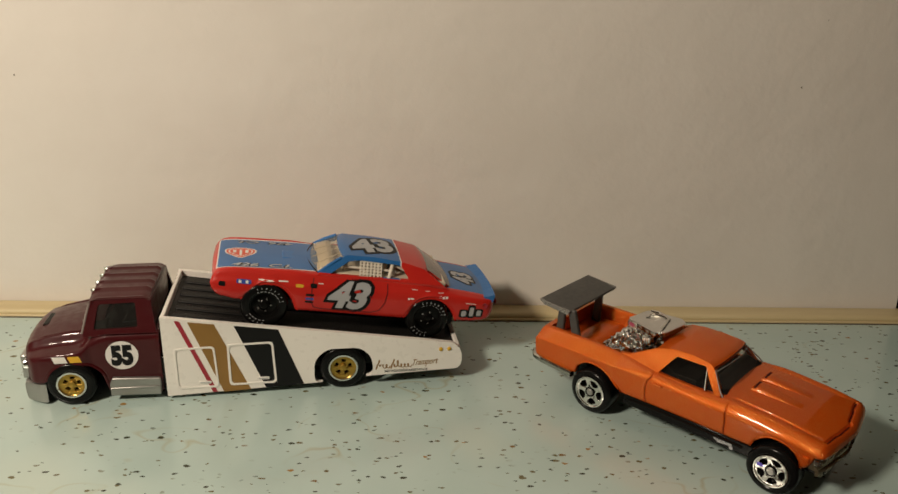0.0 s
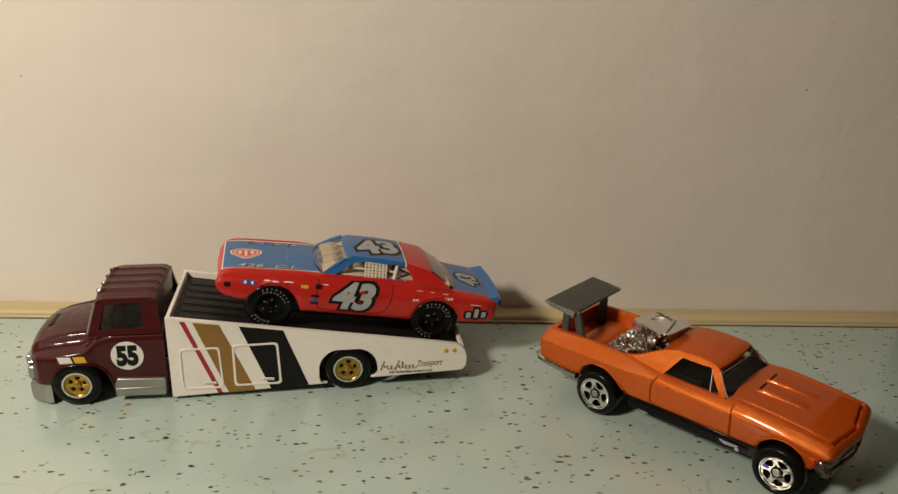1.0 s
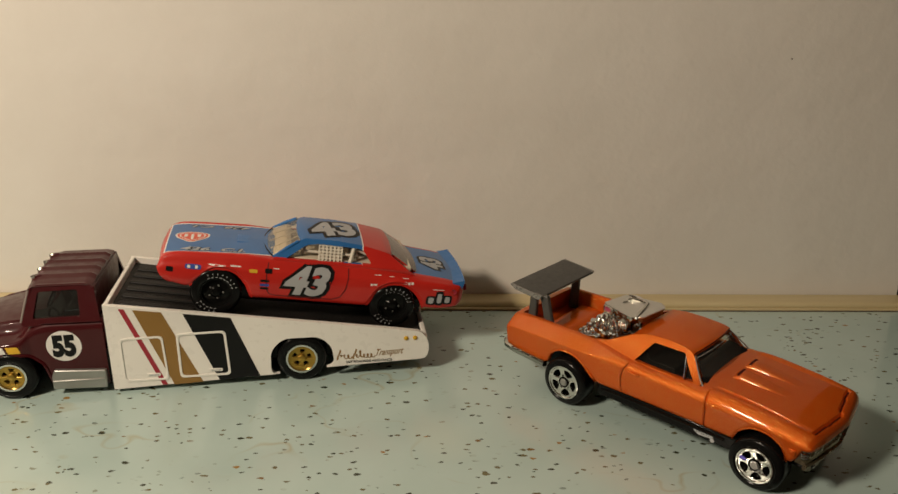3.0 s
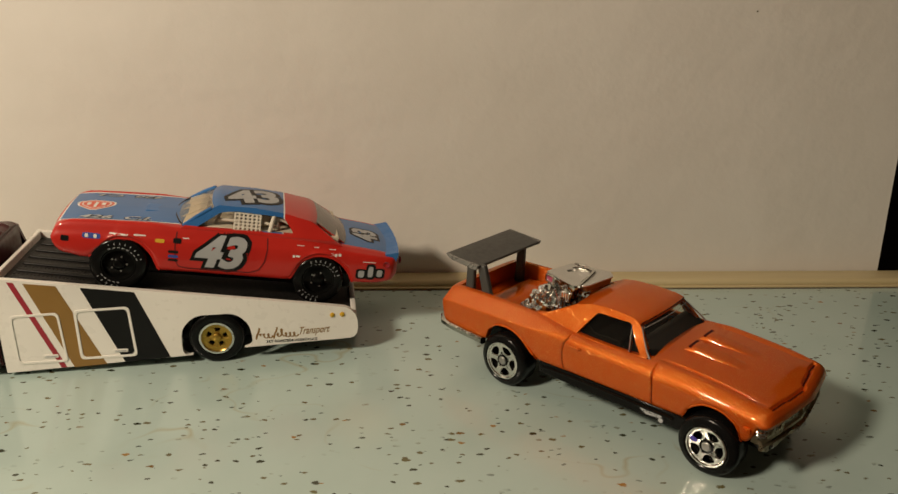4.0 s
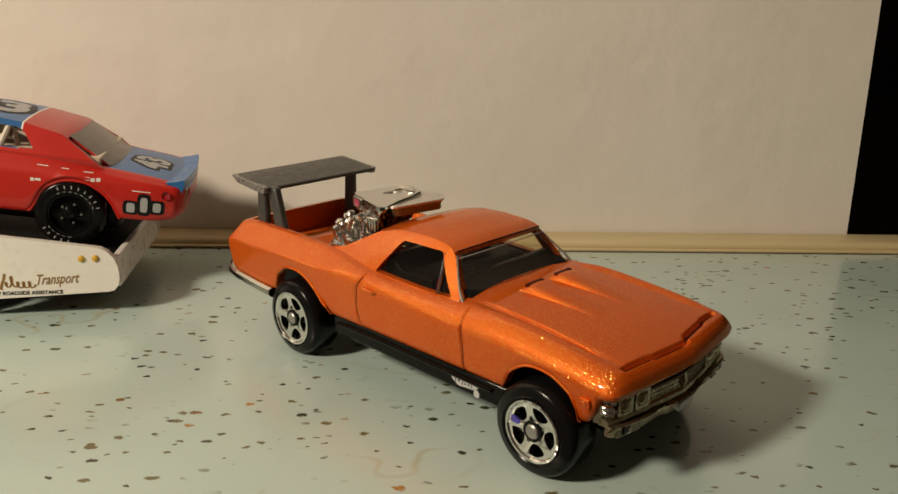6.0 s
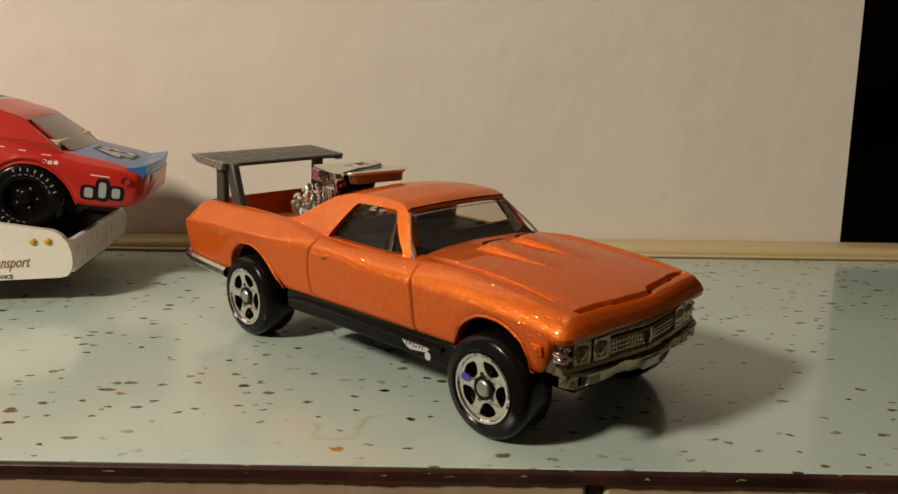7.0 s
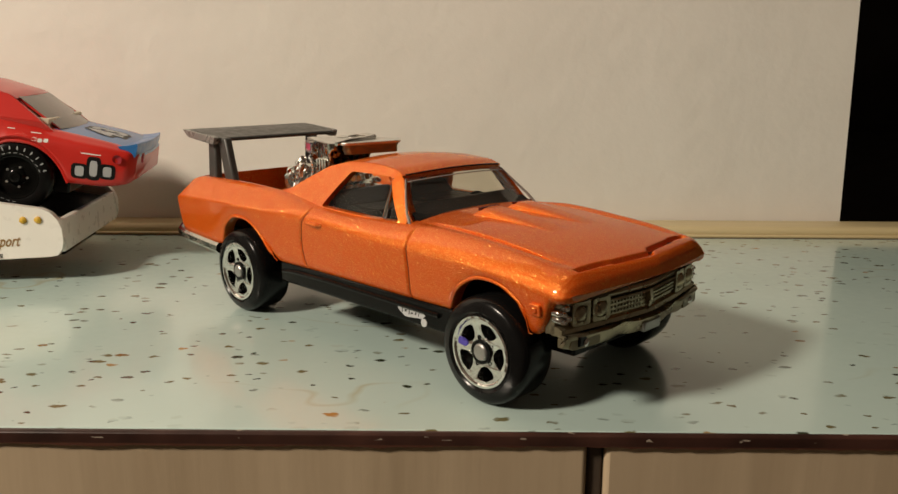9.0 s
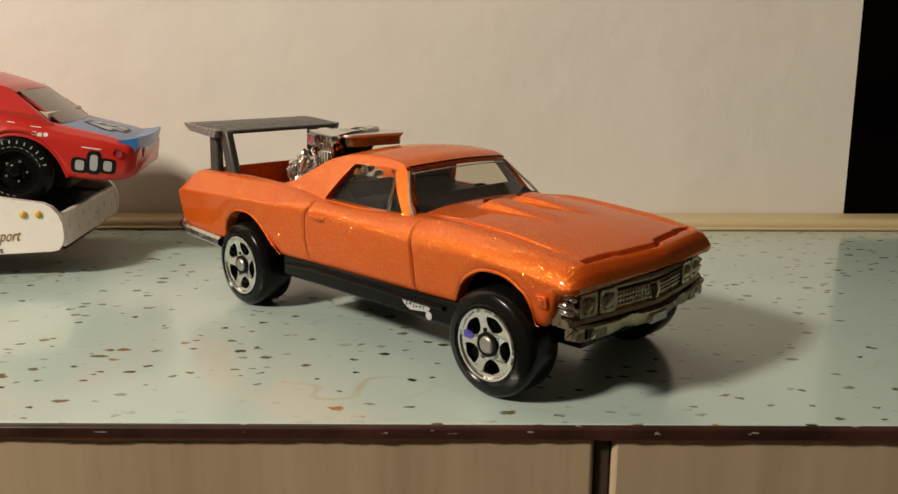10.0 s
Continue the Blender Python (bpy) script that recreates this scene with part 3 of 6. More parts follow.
structure("trim_front_edge", edging(), M_CHIPPED, "dark brown chipped edging along the shelf front")
seam = 94.6
for x0, x1 in ((X0, seam - 0.2), (seam + 1.6, X1)):
    structure("wall_front_panel", box(x0, x1, FRONT - 0.15, FRONT + 12, -318, -1.0), M_FRONT, "beige grained wooden panel under the shelf", bevel=0.5)
structure("trim_joint", box(seam - 0.1, seam + 1.5, FRONT + 0.5, FRONT + 12, -318, -1.0), M_JOINT, "dark recessed joint between wooden panels", bevel=0.3)
structure("baseboard_moulding", sheet(rounded([(BACK, -0.1), (BACK - 0.05, 1.5), (BACK + 0.8, 2.2), (BACK + 6.4, 2.5), (BACK + 6.4, -0.1)], 0.6, 4), (), lambda u, v: (X0, u, v), lambda u, v: (X1, u, v)), M_TRIM, "cream wooden moulding along the back of the shelf", sharp=50)
# narrow dark brown strip, a hair proud of the top, ahead of the bead
structure("trim_back_seam", box(X0, X1, BACK - 1.5, BACK - 0.92, -0.3, 0.03), M_EDGE, "thin dark seam along the back of the shelf top")
structure("baseboard_bead", sheet(rounded([(BACK - 0.9, 0.004), (BACK - 0.9, 0.55), (BACK - 0.06, 0.7), (BACK - 0.06, 0.004)], 0.25, 3), (), lambda u, v: (X0, u, v), lambda u, v: (X1, u, v)), M_TRIM, "thin cream bead at the foot of the moulding", sharp=50)


SPECKS = ((120.0, 75.8, 0.26), (-115.0, 75.3, 0.2), (124.6, 95.5, 0.15))


def card_wall():
    bm = bmesh.new()
    nx, nz = 60, 40
    x1, y = 165.9, BACK + 6.7
    grid = [[bm.verts.new((X0 + (x1 - 0.018 * 420 * j / nz - X0) * i / nx, y + 0.5 * noise.noise((i * 0.35, j * 0.3, 2.2)) * (1 if 0 < j and i < nx else 0), 1.7 + 420 * j / nz)) for j in range(nz + 1)] for i in range(nx + 1)]
    back = [[bm.verts.new((v.co.x, y + 3.0, v.co.z)) for v in col] for col in grid]
    for i in range(nx):
        for j in range(nz):
            bm.faces.new((grid[i][j], grid[i + 1][j], grid[i + 1][j + 1], grid[i][j + 1]))
            bm.faces.new((back[i][j], back[i][j + 1], back[i + 1][j + 1], back[i + 1][j]))
    rim = [(i, 0) for i in range(nx)] + [(nx, j) for j in range(nz)] + [(i, nz) for i in range(nx, 0, -1)] + [(0, j) for j in range(nz, 0, -1)]
    for (a, b), (c, d) in zip(rim, rim[1:] + rim[:1]):
        bm.faces.new((grid[a][b], grid[c][d], back[c][d], back[a][b]))
    return bm


card = structure("wall_back_card", card_wall(), M_CARD, "plain off-white card backdrop with faint creases")
for x, z, r in SPECKS:
    part("speck", lathe([(r, BACK + 6.75), (r * 0.8, BACK + 6.45), (0.0, BACK + 6.4)], 8, (x, 0, z), "y"), M_SPECK, card, "tiny dark speck")
# the lack of light behind the card is put into this wall's colour
structure("backdrop_dark", box(-600, 600, 640, 652, -320, 720), M_DARK, "near-black wall standing in for unlit space behind the card")
structure("shelf_underside", box(X0, X1, FRONT + 12.2, 620, -318, -6.2), M_DARK, "cabinet body under the shelf, coloured near-black as if unlit")
for name, lim in (("floor", (-600, 600, -620, 640, -332, -320)), ("ceiling", (-600, 600, -620, 652, 720, 732)), ("wall_west", (-612, -600, -620, 652, -320, 720)), ("wall_east", (600, 612, -620, 652, -320, 720)), ("wall_south", (-600, 600, -632, -620, -320, 720))):
    structure(name, box(*lim), M_ROOM, "plain dim warm painted room surface")

# ---- orange pickup with rear engine ----
pickup = thing("toy_pickup", pose(0.06020, 0.20229, 0.0, 0, 0, -44.0) @ Matrix.Diagonal((1.0, 1.035, 1.0, 1.0)), "orange metal-flake toy pickup car with chrome engine and grey rear wing", "toy car", "toy vehicles")

O_BODY = smooth_key([
    # x, shoulder width, shoulder height, rail width, rail height
    (-19.9, 13.0, 13.9, 10.6, 16.5),
    (-19.6, 13.7, 14.6, 10.9, 17.3),
    (-18.6, 14.0, 15.0, 11.1, 17.75),
    (-12.0, 14.1, 15.35, 11.1, 18.2),
    (0.0, 14.2, 15.7, 11.2, 18.3),
    (10.0, 14.2, 15.8, 11.5, 17.9),
    (17.0, 14.1, 15.7, 11.9, 17.3),
    (32.0, 14.0, 15.4, 12.0, 17.1),
    (38.0, 14.0, 15.3, 11.9, 17.3),
    (48.0, 14.0, 15.0, 11.7, 16.6),
    (55.0, 13.9, 14.4, 11.6, 15.9),
    (57.4, 13.9, 14.2, 11.6, 15.7),
    (58.5, 13.85, 14.0, 11.6, 15.45),
    (59.1, 13.7, 13.8, 11.6, 15.05),
    (59.5, 13.45, 13.6, 11.5, 14.5),
    (59.75, 13.0, 13.4, 11.3, 13.75)])
O_FOOT = smooth_key([(-19.9, 9.6), (-18.6, 9.3), (-7.0, 8.7), (-6.2, 8.8), (-5.4, 11.0), (-3.6, 13.0), (-0.4, 13.8), (2.4, 13.3), (4.6, 11.9), (6.6, 10.0), (8.3, 8.7), (9.4, 8.6), (41.0, 8.8), (41.6, 9.0), (42.5, 11.0), (44.4, 12.8), (47.6, 13.5), (50.6, 12.6), (52.6, 10.8), (53.4, 8.7), (54.4, 8.9), (55.9, 10.5), (56.8, 12.1), (57.3, 12.6), (58.5, 12.65), (59.1, 12.75), (59.5, 12.9), (59.75, 13.15)])
O_CROWN = smooth_key([(33.0, 17.9), (38.0, 17.9), (48.0, 17.4), (55.0, 16.5), (57.4, 16.05), (58.5, 15.75), (59.1, 15.35), (59.5, 14.75), (59.75, 13.95)])


def o_wing(x):
    """Half section through bonnet and front wing."""
    ws, zs, wt, zt = O_BODY(x)
    zb = float(O_FOOT(x)[0])
    zc = float(O_CROWN(max(33.0, x))[0])
    crown = lambda y: zc - (zc - zt) * (y / wt) ** 2
    base = max(zs - 1.0, zb + 0.45)
    arc = [(wt - 1.2 + (ws - wt + 1.2) * math.cos(q), base + (crown(wt - 1.2) - base) * math.sin(q)) for q in (0.1, 0.3, 0.5, 0.72, 0.94, 1.16, 1.38)]
    lip = [(ws - 2.15, zb + 0.1), (ws - 0.75, zb), (ws - 0.3, max(zb + 0.25, min(12.0, zs - 1.6)))]
    return [*lip, *arc, (wt - 1.6, crown(wt - 1.6)), (wt * 0.8, crown(wt * 0.8)), *((wt * q, crown(wt * q)) for q in (0.7, 0.6, 0.5, 0.4, 0.3, 0.2, 0.1)), (0, zc)]


def o_section(x):
    ws, zs, wt, zt = O_BODY(x)
    zb = float(O_FOOT(x)[0])
    wb = ws - 0.75
    d, h = ws - wt, zt - zs
    # the shoulder is a crisp crease behind the door and a soft roll ahead of it
    crisp = max(0.0, min(1.0, (13.0 - x) / 7.0))
    blend = lambda soft, hard: tuple(p + (q - p) * crisp for p, q in zip(soft, hard))
    roll = [blend((ws, zs - 0.35), (ws, zs - 0.7)), blend((ws - 0.08 * d, zs + 0.26 * h), (ws + 0.02, zs - 0.02)), blend((ws - 0.26 * d, zs + 0.58 * h), (ws - 0.1 * d, zs + 0.1 * h)), blend((ws - 0.6 * d, zs + 0.86 * h), (ws - 0.86 * d, zs + 0.88 * h))]
    lip = [(wb - 1.4, zb + 0.1), (wb, zb), (ws - 0.3, max(zb + 0.35, min(12.0, zs - 1.2)))]
    roll = [(y, max(z, zb + 0.5 + 0.1 * i)) for i, (y, z) in enumerate(roll)]
    spread = (0.7, 0.6, 0.5, 0.4, 0.3, 0.2, 0.1)
    if -17.0 < x < 32.8:
        bed = 13.6 if x < 13.2 else 12.2
        pts = [*lip, *roll, (wt + 0.1, zt - 0.1), (wt - 0.5, zt + 0.05), (wt - 1.2, zt - 0.15), (wt - 1.5, bed + 0.4), (wt - 2.2, bed), *((wt * q, bed) for q in spread), (0, bed)]
        if x > 18.0:
            # the door's shoulder runs into the wing's rounder one
            t = min(1.0, (x - 18.0) / 14.0)
            t = t * t * (3 - 2 * t)
            pts[2:10] = [(p[0] + (q[0] - p[0]) * t, p[1] + (q[1] - p[1]) * t) for p, q in zip(pts[2:10], o_wing(x)[2:10])]
        return pts
    if x < 0:
        return [*lip, *roll, (wt + 0.1, zt - 0.1), (wt - 0.5, zt + 0.04), (wt - 1.2, zt + 0.08), (wt - 1.5, zt + 0.1), (wt - 2.2, zt + 0.12), *((wt * q, zt + 0.15) for q in spread), (0, zt + 0.16)]
    return o_wing(x)


# the stepped gap between bonnet and nose, as x over y
GAP_Y = (-10.4, -6.4, -6.0, -0.4, 0.4, 1.0, 6.6, 7.0, 10.6)
GAP_X = (56.5, 57.1, 57.35, 58.0, 57.9, 57.35, 56.5, 56.2, 55.9)


def o_warp(x, y, z):
    if x > 48:
        ahead = max(0.0, min(1.0, (x - 52) / 7.5))
        x -= 1.9 * min(1.0, (x - 48) / 11) ** 2 * (abs(y) / 13) ** 1.3 + 0.4 * ahead * max(0.0, (abs(y) - 9.0) / 5.0) ** 2
        if z > 14.6 and x > 54:
            inside = max(0.0, min(1.0, (10.9 - abs(y)) / 0.5))
            z -= 0.6 * inside * math.exp(-((x - float(np.interp(y, GAP_Y, GAP_X))) / 0.34) ** 4)
    if 34.0 < x < 57.0 and z > 14.0:
        # a rolled fender top beside a shallow valley along the bonnet edge
        fade = min(1.0, (x - 34.0) / 4.0, (57.0 - x) / 5.0)
        z += fade * (0.22 * math.exp(-((abs(y) - 11.9) / 0.8) ** 2) - 0.3 * math.exp(-((abs(y) - 10.3) / 0.42) ** 2))
    if 13.6 < x < 36.2 and abs(y) > 11.4 and z > 8.9:
        seam_x = float(np.interp(z, (9.0, 11.0, 13.0, 15.2, 16.6), (15.0, 14.6, 14.6, 15.0, 15.9))) if x < 25 else float(np.interp(z, (9.0, 13.0, 15.3), (35.1, 35.2, 35.0)))
        y -= math.copysign(0.3 * math.exp(-((x - seam_x) / 0.2) ** 2), y)
    if x < -14:
        x += 0.5 * ((-14 - x) / 5.6) ** 2 * (abs(y) / 12.5) ** 2 + 0.3 * max(0.0, z - 15.0) * min(1.0, (-14 - x) / 5.0)
    return x, y, z


o_stations = sorted({round(v, 2) for v in (*np.linspace(-19.9, -18.6, 10), *np.linspace(-18.4, -15.6, 7), *np.linspace(-15, -7.2, 8), *np.linspace(-7.0, 10.8, 46), *np.linspace(12, 14.1, 4), *np.linspace(14.2, 16.6, 25), *np.linspace(17, 34.2, 16), *np.linspace(34.4, 35.9, 16), *np.linspace(36.4, 40.4, 6), *np.linspace(40.6, 54.6, 43), *np.linspace(54.8, 59.0, 38), *np.linspace(59.08, 59.75, 11), -17.02, -16.98, 13.18, 13.22, 32.78, 32.82)})
o_shell = add_shell(bmesh.new(), o_stations, o_section, o_warp, 2)
o_body = part("body", o_shell, M_ORANGE, pickup, "orange metal-flake cast body")
O_TREE = tree_of(o_body)
for xs in (np.linspace(-6.1, 8.3, 30), np.linspace(41.6, 53.8, 26)):
    for side in (-1, 1):
        path = []
        for x in xs:
            ws = O_BODY(x)[0]
            z = float(O_FOOT(x)[0])
            path.append(o_warp(float(x), side * (ws - 0.72 + 0.05 * (z - 8.6)), z + 0.12))
        part("wheel_arch_lip", tube(path, [0.05] * 3 + [0.24] * (len(path) - 6) + [0.05] * 3, 8), M_ORANGE, pickup, "rolled orange wheel arch lip")


def o_side(z):
    """Half width of the cabin side at height z."""
    return 12.0 - (z - 17.0) * (12.0 - 8.5) / 5.6


def side_place(width, inset, sign):
    return lambda u, v: (u, sign * (width(v) - inset), v)


o_outline = [(33.0, 16.7), (31.2, 18.9), (28.9, 22.0), (27.6, 22.85), (23.0, 23.2), (18.0, 23.0), (14.4, 22.1), (10.8, 20.2), (8.0, 18.7), (4.6, 17.9), (4.6, 17.2), (12.0, 16.9)]
o_window = rounded([(16.5, 17.3), (19.6, 21.95), (27.0, 22.0), (30.8, 17.05)], 0.45, 3)
def bowed(bm, sign, middle, amount):
    """Bends a side panel gently inwards towards its ends."""
    bmesh.ops.triangulate(bm, faces=bm.faces[:])
    for _ in range(4):
        long = [e for e in bm.edges if e.calc_length() > 1.6]
        if not long:
            break
        bmesh.ops.subdivide_edges(bm, edges=long, cuts=1)
        bmesh.ops.triangulate(bm, faces=bm.faces[:])
    for v in bm.verts:
        v.co.y -= sign * (amount * (v.co.x - middle) ** 2 - 0.34 * (1 - ((v.co.z - 19.9) / 2.9) ** 2) + 0.016 * max(0.0, v.co.x - 25.0) ** 2)
    return bm


for sign in (-1, 1):
    part("cabin_side", bowed(sheet(rounded(o_outline, 0.6, 3), [o_window], side_place(o_side, 0, sign), side_place(o_side, 1.0, sign)), sign, 21.0, 0.004), M_ORANGE, pickup, "orange sail panel and window frame", bevel=0.5, segments=3)
    part("side_window", sheet(o_window, (), side_place(o_side, 0.55, sign)), M_SMOKE, pickup, "smoked side glazing")
    bar = bmesh.new()
    add_tube(bar, [(27.4, sign * (o_side(21.7) - 0.35), 21.7), (28.7, sign * (o_side(17.2) - 0.35), 17.2)], 0.27, 8)
    part("window_divider", bar, M_CHROME, pickup, "chrome quarter-window divider")

o_roof = bmesh.new()
rows = []
for x in np.linspace(28.9, 14.2, 16):
    edge = np.interp(x, (14.2, 18.0, 23.0, 27.6, 28.9), (22.15, 23.0, 23.2, 22.85, 22.2))
    w = o_side(edge)
    bow = 0.65 * (1 - abs(x - 21.5) / 22)
    rows.append([(x + (0.8 * (1 - (y / w) ** 2) if x > 27 else 0), y, edge + bow * (1 - (y / w) ** 2)) for y in np.linspace(-w, w, 15)])
tops = [[o_roof.verts.new(p) for p in r] for r in rows]
lows = [[o_roof.verts.new((x, y * 0.98, z - 0.6)) for x, y, z in r] for r in rows]
for a, b in zip(tops, tops[1:]):
    for i in range(14):
        o_roof.faces.new((a[i], a[i + 1], b[i + 1], b[i]))
for a, b in zip(lows, lows[1:]):
    for i in range(14):
        o_roof.faces.new((a[i], b[i], b[i + 1], a[i + 1]))
for k in (0, -1):
    for i in range(14):
        o_roof.faces.new((tops[k][i], tops[k][i + 1], lows[k][i + 1], lows[k][i]))
part("roof", o_roof, M_ORANGE, pickup, "orange roof panel")


def screen(base, top, bow_base, bow_top, n=14, m=8):
    """A curved windscreen between a lower and an upper edge (x, half width, z)."""
    bm = bmesh.new()
    grid = []
    for j in range(m + 1):
        t = j / m
        x, w, z = (base[i] + (top[i] - base[i]) * t for i in range(3))
        bow = bow_base + (bow_top - bow_base) * t
        grid.append([bm.verts.new((x + bow * (1 - (2 * i / n - 1) ** 2), w * (2 * i / n - 1), z)) for i in range(n + 1)])
    for a, b in zip(grid, grid[1:]):
        for i in range(n):
            bm.faces.new((a[i], a[i + 1], b[i + 1], b[i]))
    return bm


part("windscreen", screen((32.3, 11.4, 16.9), (28.7, 8.3, 22.3), 2.2, 0.8), M_SCREEN, pickup, "clear smoked windscreen")
for sign in (-1, 1):
    edge = tube([(33.2, sign * 11.4, 16.9), (32.0, sign * 10.85, 18.3), (30.7, sign * 9.85, 19.8), (29.2, sign * 8.5, 21.75)], [0.2, 0.17, 0.15, 0.12], 10)
    part("windscreen_edge", edge, M_EDGECLEAR, pickup, "frosted edge of the windscreen")
arc = [(32.5 + 2.2 * (1 - (y / 11.3) ** 2), y, 17.15) for y in np.linspace(-11.3, 11.3, 15)]
part("screen_trim", tube(arc, 0.16, 8), M_BLACK, pickup, "dark screen gasket")
arc = [(28.95 + 0.8 * (1 - (y / 8.3) ** 2), y, 22.25 + 0.4 * (1 - (y / 8.3) ** 2)) for y in np.linspace(-8.3, 8.3, 13)]
part("screen_trim", tube(arc, 0.11, 8), M_BLACK, pickup, "dark screen gasket")

# edge reflections of the clear screen, built as thin pale tubes
arc = [(29.6 + 0.9 * (1 - (y / 8.5) ** 2), y, 21.5 + 0.4 * (1 - (y / 8.5) ** 2)) for y in np.linspace(-8.5, 8.5, 13)]
part("screen_edge", tube(arc, 0.07, 8), M_EDGEGLINT, pickup, "pale line imitating the bright reflective edge of the windscreen moulding")
for sign in (-1, 1):
    part("screen_edge", tube([(32.2, sign * 10.6, 17.3), (30.4, sign * 9.1, 19.6), (29.2, sign * 7.7, 21.5)], 0.14, 8), M_EDGEGLINT, pickup, "pale line imitating the bright reflective edge of the windscreen moulding")

# cabin inside
part("dashboard", sheet(rounded([(27.8, 13), (28.2, 18.4), (30.2, 18.9), (33.5, 17.4), (33.5, 13)], 0.6, 3), (), lambda u, v: (u, -10, v), lambda u, v: (u, 10, v)), M_CABIN, pickup, "black dashboard")
part("cabin_floor", box(13.6, 33.0, -10.3, 10.3, 12.0, 13.0), M_CABIN, pickup, "black cabin floor")
for y in (-5.2, 5.2):
    part("seat", sheet(rounded([(17.0, 13.0), (15.6, 18.9), (17.4, 19.3), (19.4, 17.4), (25.4, 17.6), (25.8, 13.0)], 0.6, 3), (), lambda u, v, y=y: (u, y - 4.2, v), lambda u, v, y=y: (u, y + 4.2, v)), M_CABIN, pickup, "black bucket seat", bevel=0.3)
ring = [(28.4 - 0.6 * math.sin(a), 5.2 + 1.7 * math.cos(a), 17.3 + 1.2 * math.sin(a)) for a in np.linspace(0, 2 * math.pi, 25)]
part("steering_wheel", tube(ring, 0.25, 8), M_CABIN, pickup, "black steering wheel")
part("rear_bulkhead", sheet(rounded([(-9.4, 13.2), (-8.2, 21.6), (8.2, 21.6), (9.4, 13.2)], 0.5, 3), [rounded([(-8.3, 16.0), (-7.4, 21.2), (7.4, 21.2), (8.3, 16.0)], 0.6, 3)], lambda u, v: (13.6 + (v - 17) * 0.16, u, v), lambda u, v: (14.3 + (v - 17) * 0.16, u, v)), M_GAP, pickup, "dark orange bulkhead behind the seats")

# bonnet bulges, lip and shut lines
def hood_z(x, y):
    hit, _, _, _ = O_TREE.ray_cast(Vector((x, y, 60)) * MM, Vector((0, 0, -1)))
    return hit.z / MM if hit is not None else 16.0


for y0 in (-2.5, 3.5):
    bm = bmesh.new()
    grid = []
    for i in range(19):
        t = i / 18
        x = 36.3 + 14.0 * t
        w = 2.1 - 0.5 * t
        high = 1.1 * (1 - t) ** 1.1 * min(1.0, i / 1.5)
        grid.append([bm.verts.new((x, y0 + w * s, hood_z(x, y0 + w * s) - 0.05 - 0.1 * t + high * (1 - abs(s) ** 6))) for s in (-1, -0.96, -0.9, -0.82, -0.72, -0.6, -0.4, -0.2, 0, 0.2, 0.4, 0.6, 0.72, 0.82, 0.9, 0.96, 1)])
    for p, q in zip(grid, grid[1:]):
        for i in range(16):
            bm.faces.new((p[i], p[i + 1], q[i + 1], q[i]))
    bulge = part("bonnet_bulge", bm, M_ORANGE, pickup, "raised orange bonnet bulge")
    z = hood_z(37.4, y0) + 0.8
    part("louvre", box(37.1, 37.65, y0 - 1.6, y0 + 1.6, z - 0.5, z + 0.08), M_GAP, bulge, "dark bonnet louvre")


for sign in (-1, 1):
    pts = [(x, sign * y, hood_z(x, sign * y) - 0.06) for x, y in ((35.2, 9.6), (38, 9.75), (42, 9.8), (46, 9.8), (50, 9.9), (53.5, 10.2))]
    part("bonnet_edge", tube(pts, [0.08, 0.2, 0.22, 0.22, 0.2, 0.08], 10), M_ORANGE, pickup, "fine raised orange bonnet edge")


def groove(points, width=0.22, lift=0.03, way=(0, 0, -1), mat=M_GAP, name="shut_line", n=8):
    """A thin dark shut line laid over the body."""
    pts = []
    for a, b in zip(points, points[1:]):
        pts += [tuple(a[i] + (b[i] - a[i]) * j / n for i in range(3)) for j in range(n)]
    pts.append(points[-1])
    bm = bmesh.new()
    left, right = [], []
    way_v = Vector(way)
    for i, p in enumerate(pts):
        d = Vector(pts[min(i + 1, len(pts) - 1)]) - Vector(pts[max(i - 1, 0)])
        s = d.cross(way_v).normalized() * width / 2
        left.append(bm.verts.new(Vector(p) + s))
        right.append(bm.verts.new(Vector(p) - s))
    for i in range(len(pts) - 1):
        bm.faces.new((left[i], left[i + 1], right[i + 1], right[i]))
    return lay_on(bm, O_TREE, way, lift)


